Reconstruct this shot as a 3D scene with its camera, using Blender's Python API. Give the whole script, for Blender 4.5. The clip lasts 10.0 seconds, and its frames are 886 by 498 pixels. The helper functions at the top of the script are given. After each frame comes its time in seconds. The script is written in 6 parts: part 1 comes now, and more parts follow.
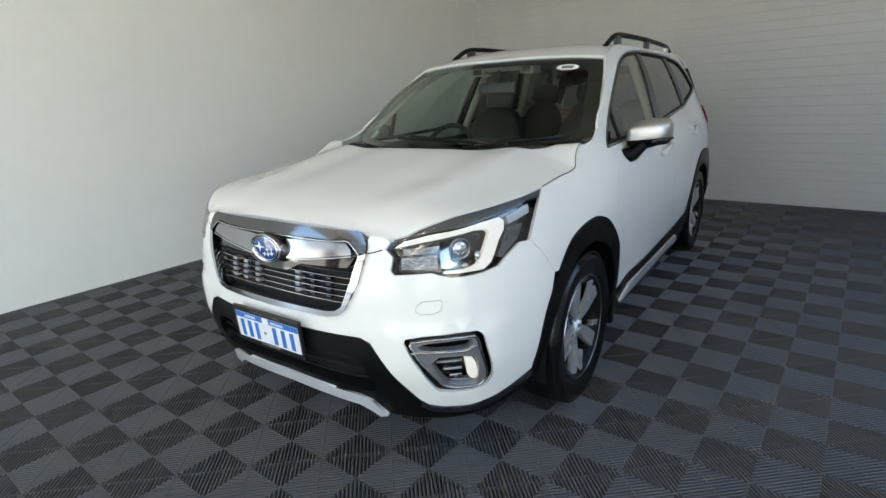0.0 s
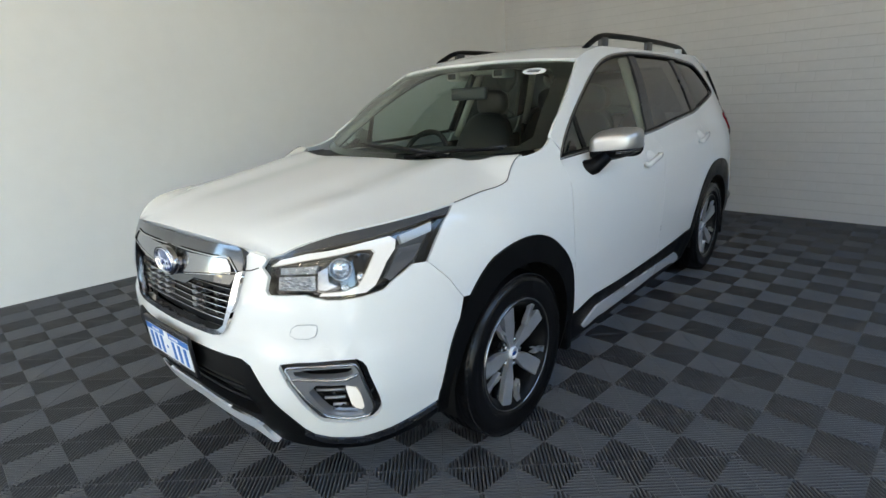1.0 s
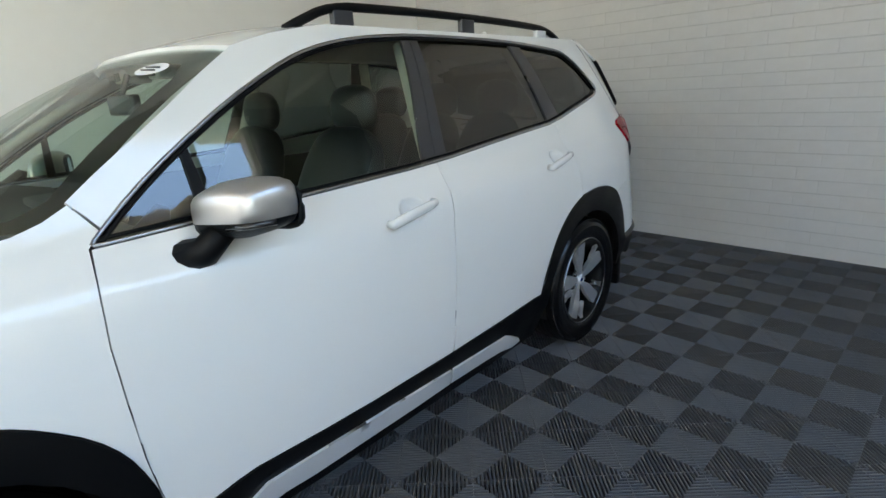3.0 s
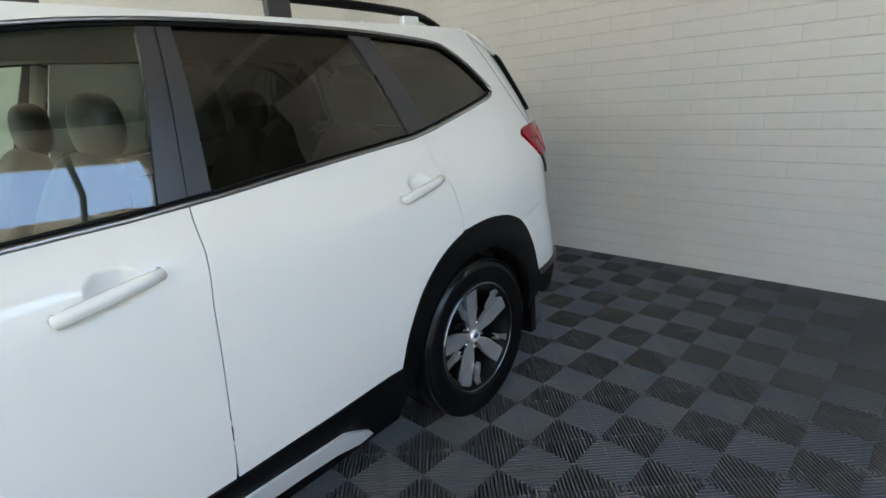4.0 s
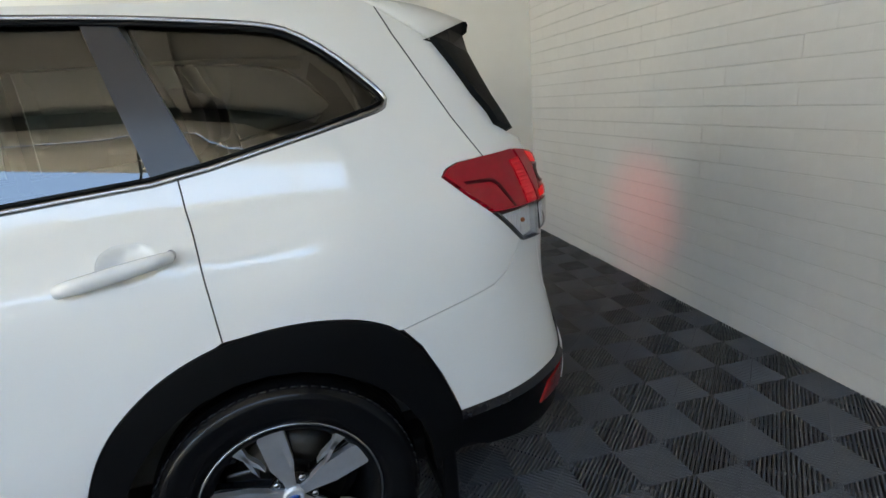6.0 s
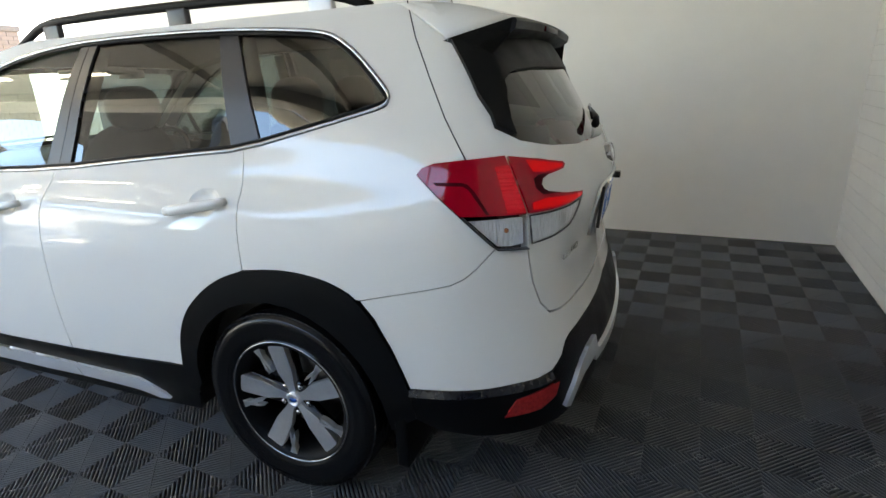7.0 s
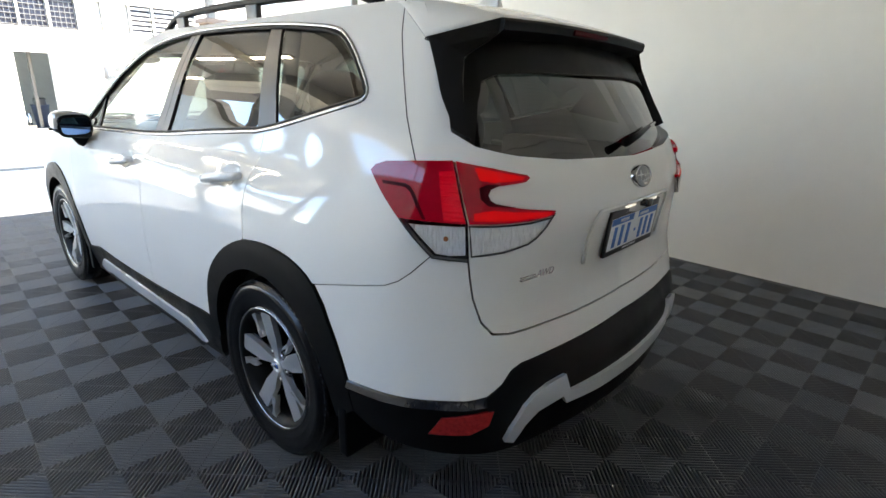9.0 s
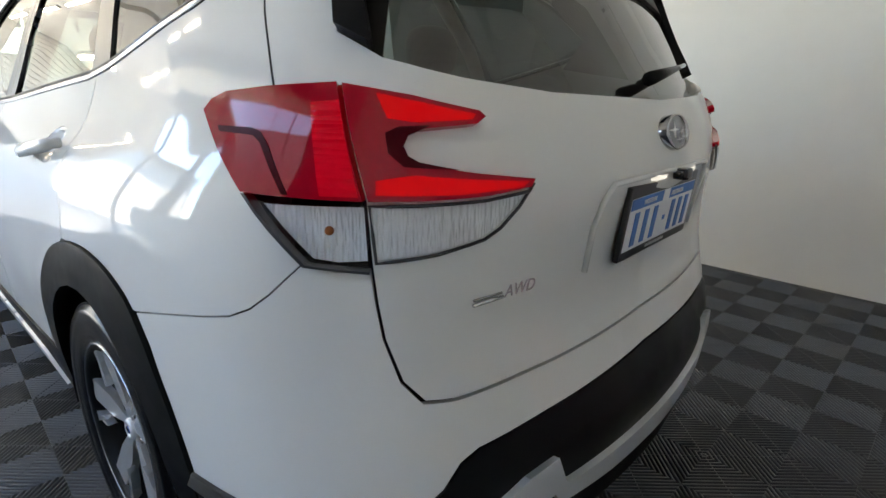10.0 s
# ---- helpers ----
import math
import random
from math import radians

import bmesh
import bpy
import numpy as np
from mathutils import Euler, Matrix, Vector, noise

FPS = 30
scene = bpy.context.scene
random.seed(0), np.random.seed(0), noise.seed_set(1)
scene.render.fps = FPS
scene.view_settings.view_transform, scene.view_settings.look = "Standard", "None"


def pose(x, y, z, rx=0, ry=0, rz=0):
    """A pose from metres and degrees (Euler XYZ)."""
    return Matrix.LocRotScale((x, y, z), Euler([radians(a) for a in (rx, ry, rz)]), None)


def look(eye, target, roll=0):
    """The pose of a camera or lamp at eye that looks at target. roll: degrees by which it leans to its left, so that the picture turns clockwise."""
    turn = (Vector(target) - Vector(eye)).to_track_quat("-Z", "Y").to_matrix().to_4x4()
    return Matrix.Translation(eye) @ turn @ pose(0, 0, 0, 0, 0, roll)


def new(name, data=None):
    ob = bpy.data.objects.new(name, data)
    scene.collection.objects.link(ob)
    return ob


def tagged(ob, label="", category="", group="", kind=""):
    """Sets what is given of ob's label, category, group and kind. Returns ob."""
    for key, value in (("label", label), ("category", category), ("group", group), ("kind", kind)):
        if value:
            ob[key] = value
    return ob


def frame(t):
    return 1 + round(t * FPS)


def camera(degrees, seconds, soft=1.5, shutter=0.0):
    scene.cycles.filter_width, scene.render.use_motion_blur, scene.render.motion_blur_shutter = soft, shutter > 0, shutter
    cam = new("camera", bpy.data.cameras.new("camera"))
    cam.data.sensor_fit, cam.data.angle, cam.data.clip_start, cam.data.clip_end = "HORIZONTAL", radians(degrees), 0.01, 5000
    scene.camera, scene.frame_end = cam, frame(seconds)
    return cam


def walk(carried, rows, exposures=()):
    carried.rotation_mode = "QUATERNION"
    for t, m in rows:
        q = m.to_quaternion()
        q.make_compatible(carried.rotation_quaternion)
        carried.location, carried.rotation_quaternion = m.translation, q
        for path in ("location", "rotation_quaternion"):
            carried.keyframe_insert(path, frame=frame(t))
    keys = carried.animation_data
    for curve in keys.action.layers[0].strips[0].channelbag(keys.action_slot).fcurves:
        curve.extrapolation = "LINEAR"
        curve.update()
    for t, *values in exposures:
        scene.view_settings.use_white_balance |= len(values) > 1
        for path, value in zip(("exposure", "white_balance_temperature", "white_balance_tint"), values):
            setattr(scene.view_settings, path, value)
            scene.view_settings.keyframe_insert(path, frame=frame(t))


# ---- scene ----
cam = camera(80.46, 10.0)
PATH = [
    (0, (3.464, 1.632, 1.384), (1.897, 0.524, 0.823), -2.8),
    (0.5, (3.272, 1.839, 1.397), (1.783, 0.618, 0.859), -2.7),
    (1, (2.998, 1.976, 1.378), (1.562, 0.694, 0.834), -2.7),
    (1.5, (2.590, 2.019, 1.391), (1.165, 0.736, 0.823), -2.7),
    (2, (2.149, 2.106, 1.391), (0.728, 0.816, 0.827), -3.3),
    (2.5, (1.670, 2.116, 1.380), (0.261, 0.815, 0.813), -3.3),
    (3, (1.181, 2.157, 1.396), (-0.224, 0.856, 0.820), -3.3),
    (3.2, (0.988, 2.188, 1.407), (-0.411, 0.880, 0.831), -3.4),
    (4.3, (-0.056, 2.140, 1.367), (-1.490, 0.871, 0.790), -4.5),
    (4.5, (-0.306, 2.243, 1.374), (-1.628, 0.843, 0.834), -3.8),
    (5, (-0.832, 2.209, 1.347), (-1.885, 0.590, 0.829), -3.7),
    (5.5, (-1.331, 2.163, 1.346), (-1.982, 0.362, 0.770), -5.3),
    (5.7, (-1.320, 2.146, 1.337), (-1.983, 0.333, 0.814), -5.4),
    (6.8, (-2.318, 2.109, 1.421), (-1.806, 0.296, 0.750), -2.8),
    (7, (-2.464, 2.137, 1.411), (-1.738, 0.379, 0.793), -2.7),
    (7.5, (-2.709, 2.046, 1.382), (-1.652, 0.457, 0.785), -3.1),
    (8, (-2.932, 1.970, 1.422), (-1.744, 0.470, 0.842), -0.7),
    (8.5, (-3.061, 1.928, 1.424), (-1.817, 0.472, 0.846), 1.1),
    (9, (-2.989, 1.768, 1.383), (-1.713, 0.345, 0.796), 1.3),
    (9.5, (-2.835, 1.496, 1.295), (-1.549, 0.076, 0.721), 1.4),
    (10, (-2.699, 1.191, 1.186), (-1.423, -0.240, 0.619), 0.7),
]
walk(cam, [(t, look(eye, target, roll)) for t, eye, target, roll in PATH], [(0.0, 3.5, 7800, 6), (2.5, 3.8, 7800, 4), (4.5, 4.28, 8250, 6), (7.0, 4.33, 8050, 6), (10.0, 4.4, 7750, 8)])

# ---- world, sun, exposure ----
SUN_DIR = Vector((-0.33, -0.05, 0.94)).normalized()      # from the ground towards the sun
world = bpy.data.worlds.new("sky")
scene.world = world
world.use_nodes = True
_n = world.node_tree.nodes
_sky = _n.new("ShaderNodeTexSky")
_sky.sky_type, _sky.sun_disc = "NISHITA", False
_sky.ozone_density, _sky.dust_density = 4.0, 0.2
_sky.sun_elevation = math.asin(SUN_DIR.z)
_sky.sun_rotation = math.atan2(SUN_DIR.x, SUN_DIR.y)
_n["Background"].inputs[1].default_value = 0.15
world.node_tree.links.new(_sky.outputs[0], _n["Background"].inputs[0])
sun = new("sun", bpy.data.lights.new("sun", "SUN"))
sun.data.energy, sun.data.angle, sun.data.color = 4.5, radians(0.53), (1.0, 0.95, 0.88)
sun.matrix_world = look(SUN_DIR * 30, (0, 0, 0))


# ---- materials ----
def mat(name, color, rough=0.5, metal=0.0, coat=0.0, spec=0.5, noise_scale=0.0, noise_amt=0.0, bump=0.0, bump_scale=200.0,
        rough_var=0.0, emit=None, emit_strength=0.0, random_amt=0.0):
    """A surface with a grain at two scales, worn gloss and fine relief."""
    m = bpy.data.materials.new(name)
    m.use_nodes = True
    t = m.node_tree
    b = t.nodes["Principled BSDF"]
    b.inputs["Base Color"].default_value = (*color, 1)
    b.inputs["Roughness"].default_value = rough
    b.inputs["Metallic"].default_value = metal
    b.inputs["Coat Weight"].default_value = coat
    b.inputs["Coat Roughness"].default_value = 0.05
    b.inputs["Specular IOR Level"].default_value = spec
    if emit:
        b.inputs["Emission Color"].default_value = (*emit, 1)
        b.inputs["Emission Strength"].default_value = emit_strength
    co = t.nodes.new("ShaderNodeTexCoord").outputs["Object"]
    if noise_amt or random_amt:
        big, small = (t.nodes.new("ShaderNodeTexNoise") for _ in range(2))
        for node, k in ((big, 1.0), (small, 9.0)):
            node.inputs["Scale"].default_value = max(noise_scale, 0.5) * k
            node.inputs["Detail"].default_value = 5
            t.links.new(co, node.inputs["Vector"])
        add = t.nodes.new("ShaderNodeMath")
        add.operation = "MULTIPLY_ADD"
        t.links.new(small.outputs[0], add.inputs[0])
        add.inputs[1].default_value = 0.5
        t.links.new(big.outputs[0], add.inputs[2])
        value = add.outputs[0]
        if random_amt:
            info = t.nodes.new("ShaderNodeObjectInfo")
            mix = t.nodes.new("ShaderNodeMath")
            mix.operation = "MULTIPLY_ADD"
            t.links.new(info.outputs["Random"], mix.inputs[0])
            mix.inputs[1].default_value = random_amt
            t.links.new(value, mix.inputs[2])
            value = mix.outputs[0]
        ramp = t.nodes.new("ShaderNodeMapRange")
        t.links.new(value, ramp.inputs[0])
        ramp.inputs[1].default_value, ramp.inputs[2].default_value = 0.45, 1.05 + random_amt
        ramp.inputs[3].default_value, ramp.inputs[4].default_value = 1 - noise_amt, 1 + noise_amt
        mul = t.nodes.new("ShaderNodeVectorMath")
        mul.operation = "SCALE"
        mul.inputs[0].default_value = color
        t.links.new(ramp.outputs[0], mul.inputs["Scale"])
        t.links.new(mul.outputs[0], b.inputs["Base Color"])
        if rough_var:
            rr = t.nodes.new("ShaderNodeMapRange")
            t.links.new(big.outputs[0], rr.inputs[0])
            rr.inputs[1].default_value, rr.inputs[2].default_value = 0.3, 0.7
            rr.inputs[3].default_value, rr.inputs[4].default_value = max(rough - rough_var, 0.02), rough + rough_var
            t.links.new(rr.outputs[0], b.inputs["Roughness"])
    if bump:
        bn, bp = t.nodes.new("ShaderNodeTexNoise"), t.nodes.new("ShaderNodeBump")
        bn.inputs["Scale"].default_value, bn.inputs["Detail"].default_value = bump_scale, 4
        bp.inputs["Strength"].default_value, bp.inputs["Distance"].default_value = bump, 0.002
        t.links.new(co, bn.inputs["Vector"])
        t.links.new(bn.outputs[0], bp.inputs["Height"])
        t.links.new(bp.outputs[0], b.inputs["Normal"])
    return m


def faceted(m, scale, depth, stretch=(1, 1, 1)):
    """Moulded prisms in a lamp: a cell pattern as relief."""
    t = m.node_tree
    co, mp, vo, bp = (t.nodes.new("ShaderNode" + k) for k in ("TexCoord", "Mapping", "TexVoronoi", "Bump"))
    mp.inputs["Scale"].default_value = stretch
    vo.inputs["Scale"].default_value = scale
    bp.inputs["Strength"].default_value, bp.inputs["Distance"].default_value = 1.0, depth
    t.links.new(co.outputs["Object"], mp.inputs["Vector"])
    t.links.new(mp.outputs[0], vo.inputs["Vector"])
    t.links.new(vo.outputs["Distance"], bp.inputs["Height"])
    t.links.new(bp.outputs[0], t.nodes["Principled BSDF"].inputs["Normal"])
    return m


def glass(name, tint, gloss=1.0):
    """A thin pane: tinted see-through with a Fresnel mirror on top."""
    m = bpy.data.materials.new(name)
    m.use_nodes = True
    t = m.node_tree
    t.nodes.remove(t.nodes["Principled BSDF"])
    out = t.nodes["Material Output"]
    tr, gl, mx, fr, geo, pw = (t.nodes.new("ShaderNode" + k) for k in ("BsdfTransparent", "BsdfGlossy", "MixShader", "LayerWeight", "Math", "Math"))
    tr.inputs[0].default_value = (*tint, 1)
    gl.inputs["Roughness"].default_value = 0.01
    pw.operation, geo.operation = "POWER", "MULTIPLY_ADD"
    pw.inputs[1].default_value = 4.5
    geo.inputs[1].default_value, geo.inputs[2].default_value = 0.9 * gloss, 0.065 * gloss
    t.links.new(fr.outputs["Facing"], pw.inputs[0])
    t.links.new(pw.outputs[0], geo.inputs[0])
    t.links.new(geo.outputs[0], mx.inputs[0])
    t.links.new(tr.outputs[0], mx.inputs[1])
    t.links.new(gl.outputs[0], mx.inputs[2])
    t.links.new(mx.outputs[0], out.inputs[0])
    return m


PAINT = mat("white_pearl_paint", (0.75, 0.755, 0.735), 0.5, coat=1.0, spec=0.0, noise_scale=600, noise_amt=0.015)
BLACK = mat("black_textured_plastic", (0.0035, 0.0037, 0.0042), 0.42, spec=0.14, noise_scale=8, noise_amt=0.15, bump=0.25, bump_scale=900, rough_var=0.08)
LEDGE = mat("satin_black_ledge", (0.008, 0.009, 0.012), 0.10, spec=0.35, noise_scale=30, noise_amt=0.1)
GLOSSBLACK = mat("gloss_black", (0.008, 0.008, 0.009), 0.08, coat=0.5)
PIANO = mat("satin_pillar_film", (0.035, 0.036, 0.04), 0.3, noise_scale=5, noise_amt=0.1)
DARK = mat("dark_underbody", (0.004, 0.004, 0.004), 0.8, noise_scale=6, noise_amt=0.2)
CHROME = mat("chrome", (0.60, 0.60, 0.61), 0.07, metal=1.0)
DARKCHROME = mat("dark_chrome", (0.30, 0.30, 0.31), 0.14, metal=1.0)
CAP = mat("satin_mirror_cap", (0.50, 0.495, 0.49), 0.34, metal=0.85, noise_scale=300, noise_amt=0.03)
FOGTRIM = mat("satin_fog_trim", (0.32, 0.33, 0.35), 0.30, metal=0.65, noise_scale=300, noise_amt=0.03)
SMOKE = mat("smoked_lamp_panel", (0.06, 0.064, 0.072), 0.25, coat=0.3)
PALELENS = mat("pale_lamp_panel", (0.38, 0.39, 0.39), 0.25, coat=0.3, bump=0.3, bump_scale=200)
LINE = mat("panel_gap_shadow", (0.012, 0.012, 0.013), 0.7)
RIMLIP = mat("polished_rim_lip", (0.40, 0.42, 0.45), 0.22, metal=0.95, noise_scale=60, noise_amt=0.05)
SATIN = mat("satin_silver", (0.36, 0.365, 0.38), 0.25, metal=1.0, noise_scale=300, noise_amt=0.03)
SILVERPAINT = mat("silver_paint", (0.72, 0.74, 0.77), 0.30, metal=0.35, coat=0.5, noise_scale=300, noise_amt=0.03)
MACHINED = mat("machined_alloy", (0.64, 0.66, 0.69), 0.30, metal=0.75, noise_scale=60, noise_amt=0.05)
RUBBER = mat("tyre_rubber", (0.005, 0.005, 0.0055), 0.22, spec=0.26, noise_scale=12, noise_amt=0.2, bump=0.05, bump_scale=300, rough_var=0.03)
STEEL = mat("brake_steel", (0.10, 0.095, 0.09), 0.4, metal=1.0, noise_scale=20, noise_amt=0.2)
RED = mat("red_lens", (0.20, 0.0012, 0.012), 0.10, coat=0.6, spec=0.06, noise_scale=40, noise_amt=0.1, emit=(1, 0.002, 0.016), emit_strength=0.003)
REDDARK = mat("dark_red_lens", (0.06, 0.0015, 0.005), 0.2, coat=0.0, spec=0.06, noise_scale=40, noise_amt=0.1)
REDLIT = mat("lit_red_light_guide", (0.3, 0.002, 0.004), 0.2, coat=0.06, spec=0.06, emit=(1, 0.004, 0.010), emit_strength=0.018)
REFLECTOR = mat("red_reflector", (0.35, 0.02, 0.02), 0.2, coat=1.0, noise_scale=90, noise_amt=0.3, bump=0.4, bump_scale=500)
AMBER = mat("amber_bulb", (0.45, 0.13, 0.03), 0.3)
CLEARREF = faceted(mat("faceted_reflector", (0.62, 0.63, 0.65), 0.12, metal=0.6, noise_scale=60, noise_amt=0.35), 70, 0.010, (1, 1, 2.5))
DRL = mat("lit_daytime_lamp", (0.5, 0.52, 0.54), 0.25, emit=(1.0, 0.98, 0.94), emit_strength=0.038)
WINDSCREEN = glass("windscreen_glass", (0.70, 0.79, 0.74), 0.8)
SIDEGLASS = glass("front_door_glass", (0.64, 0.75, 0.68), 1.2)
PRIVACY = glass("privacy_glass", (0.105, 0.125, 0.12), 1.35)
REARGLASS = glass("rear_privacy_glass", (0.13, 0.17, 0.16), 1.4)
LENS = glass("clear_lamp_lens", (0.93, 0.94, 0.95), 0.55)
# the blue of reflected sky is put into the mirror's own colour
MIRROR = mat("mirror_glass", (0.30, 0.52, 0.90), 0.01, metal=1.0)
LEATHER = mat("dark_leather", (0.013, 0.0135, 0.015), 0.42, noise_scale=14, noise_amt=0.2, bump=0.06, bump_scale=300)
DASH = mat("dashboard_plastic", (0.045, 0.047, 0.046), 0.6, noise_scale=20, noise_amt=0.12, bump=0.2, bump_scale=500)
BEIGE = mat("headliner_cloth", (0.55, 0.53, 0.47), 0.85, noise_scale=30, noise_amt=0.06, bump=0.2, bump_scale=600)
BLUE = mat("blue_enamel", (0.004, 0.045, 0.20), 0.15, coat=1.0)
PLATEWHITE = mat("plate_white", (0.75, 0.77, 0.80), 0.4, noise_scale=30, noise_amt=0.04)
PLATEBLUE = mat("plate_blue", (0.02, 0.15, 0.48), 0.4)
PLATEFRAME = mat("plate_frame_black", (0.012, 0.012, 0.014), 0.35, noise_scale=30, noise_amt=0.1)
STICKER = mat("white_paper_sticker", (0.82, 0.83, 0.84), 0.7, noise_scale=50, noise_amt=0.04)
TILE = mat("grey_tile_plastic", (0.072, 0.074, 0.079), 0.46, spec=0.35, noise_scale=3.0, noise_amt=0.12, random_amt=0.25, rough_var=0.05, bump=0.12, bump_scale=700)
# near-black: the shade between the ribs is put into this colour
TILEPIT = mat("under_tile_shade", (0.004, 0.004, 0.004), 0.9, noise_scale=3, noise_amt=0.2)
PLASTER = mat("painted_plaster", (0.82, 0.82, 0.805), 0.6, noise_scale=0.8, noise_amt=0.035, bump=0.15, bump_scale=60, rough_var=0.06)
BRICKPAINT = mat("painted_brick", (0.60, 0.595, 0.58), 0.55, noise_scale=2.5, noise_amt=0.05, random_amt=0.06, bump=0.35, bump_scale=120)
MORTAR = mat("painted_mortar", (0.52, 0.515, 0.50), 0.7, noise_scale=20, noise_amt=0.1, bump=0.4, bump_scale=200)
CEILING = mat("ceiling_sheet", (0.36, 0.345, 0.315), 0.7, noise_scale=1.0, noise_amt=0.1)
CONCRETE = mat("concrete_floor", (0.36, 0.355, 0.345), 0.35, noise_scale=1.2, noise_amt=0.18, bump=0.3, bump_scale=60, rough_var=0.15)
LANE = mat("dull_concrete", (0.42, 0.415, 0.40), 0.75, noise_scale=0.9, noise_amt=0.2, bump=0.3, bump_scale=60)
GROUND = mat("asphalt_ground", (0.11, 0.11, 0.11), 0.85, noise_scale=0.6, noise_amt=0.2, bump=0.5, bump_scale=80)
FACADE = mat("white_rendered_wall", (0.37, 0.366, 0.354), 0.75, noise_scale=0.6, noise_amt=0.06, bump=0.3, bump_scale=50)
BEAM = mat("cream_painted_steel", (0.84, 0.80, 0.70), 0.45, noise_scale=1.5, noise_amt=0.12, bump=0.1, bump_scale=20)
BROWN = mat("brown_timber", (0.075, 0.052, 0.04), 0.7, noise_scale=8, noise_amt=0.3, bump=0.4, bump_scale=120)
POSTGREY = mat("grey_painted_post", (0.10, 0.09, 0.08), 0.6, noise_scale=4, noise_amt=0.15)
INTERIOR = mat("workshop_wall_shade", (0.35, 0.34, 0.32), 0.8, noise_scale=1, noise_amt=0.1)
BRICKBROWN = mat("brown_brick", (0.115, 0.075, 0.055), 0.8, noise_scale=6, noise_amt=0.25, random_amt=0.3, bump=0.4, bump_scale=150)
SHED = mat("shed_sheet_metal", (0.14, 0.14, 0.135), 0.6, noise_scale=1, noise_amt=0.1)
BINBLUE = mat("dark_blue_plastic", (0.02, 0.03, 0.06), 0.5, noise_scale=5, noise_amt=0.2)
TUBE = mat("fluorescent_tube", (0.9, 0.9, 0.9), 0.4, emit=(1.0, 0.93, 0.82), emit_strength=3.0)
# ---- the car's skin: a plan outline and, along it, upright profiles ----
def pchip(xs, ys, q):
    xs, ys = np.array(xs, float), np.array(ys, float)
    h = np.diff(xs)
    m = np.diff(ys) / h
    d = np.zeros(len(xs))
    d[1:-1] = np.where(m[:-1] * m[1:] > 0, 2 * m[:-1] * m[1:] / np.where(abs(m[:-1] + m[1:]) < 1e-9, 1e-9, m[:-1] + m[1:]), 0)
    d[0], d[-1] = m[0], m[-1]
    q = np.clip(np.asarray(q, float), xs[0], xs[-1])
    i = np.clip(np.searchsorted(xs, q) - 1, 0, len(h) - 1)
    t = (q - xs[i]) / h[i]
    return (ys[i] * (1 + 2 * t) * (1 - t) ** 2 + d[i] * h[i] * t * (1 - t) ** 2
            + ys[i + 1] * t * t * (3 - 2 * t) + d[i + 1] * h[i] * t * t * (t - 1))


PLAN_X = [2.315, 2.295, 2.225, 2.08, 1.83, 1.4, 0.6, -0.4, -1.3, -1.75, -2.06, -2.23, -2.31, -2.345]
PLAN_Y = [0.0, 0.35, 0.60, 0.775, 0.868, 0.902, 0.907, 0.907, 0.907, 0.895, 0.835, 0.70, 0.42, 0.0]


def spline_loop(px, py, n=60):
    out = []
    pts = [(px[1], -py[1])] + list(zip(px, py)) + [(px[-2], -py[-2])]
    for i in range(1, len(pts) - 2):
        p0, p1, p2, p3 = (np.array(pts[i + k]) for k in (-1, 0, 1, 2))
        k1, k2, k3 = (np.linalg.norm(b - a) ** 0.5 for a, b in ((p0, p1), (p1, p2), (p2, p3)))
        m1 = (p1 - p0) / k1 - (p2 - p0) / (k1 + k2) + (p2 - p1) / k2
        m2 = (p2 - p1) / k2 - (p3 - p1) / (k2 + k3) + (p3 - p2) / k3
        for t in np.arange(n) / n:
            out.append(p1 * (1 + 2 * t) * (1 - t) ** 2 + m1 * k2 * t * (1 - t) ** 2 + p2 * t * t * (3 - 2 * t) + m2 * k2 * t * t * (t - 1))
    return np.array(out + [np.array(pts[-2])])


PLAN = spline_loop(PLAN_X, PLAN_Y)
ARC = np.r_[0, np.cumsum(np.linalg.norm(np.diff(PLAN, axis=0), axis=1))]
A_END = ARC[-1]
_tan = np.gradient(PLAN, ARC, axis=0)
PLAN_N = np.stack([-_tan[:, 1], _tan[:, 0]], 1) * -1.0
PLAN_N /= np.linalg.norm(PLAN_N, axis=1)[:, None]


def ax(x):
    """Place along the outline of a point of the side."""
    return float(np.interp(-x, -PLAN[:, 0], ARC))


def af(y):
    """Place along the outline of a point of the front."""
    n = len(PLAN) // 2
    return math.copysign(float(np.interp(abs(y), PLAN[:n, 1], ARC[:n])), y)


def ar(y):
    """Place along the outline of a point of the rear."""
    n = len(PLAN) // 2
    a = float(np.interp(abs(y), PLAN[n:, 1][::-1], ARC[n:][::-1]))
    return a if y >= 0 else 2 * A_END - a


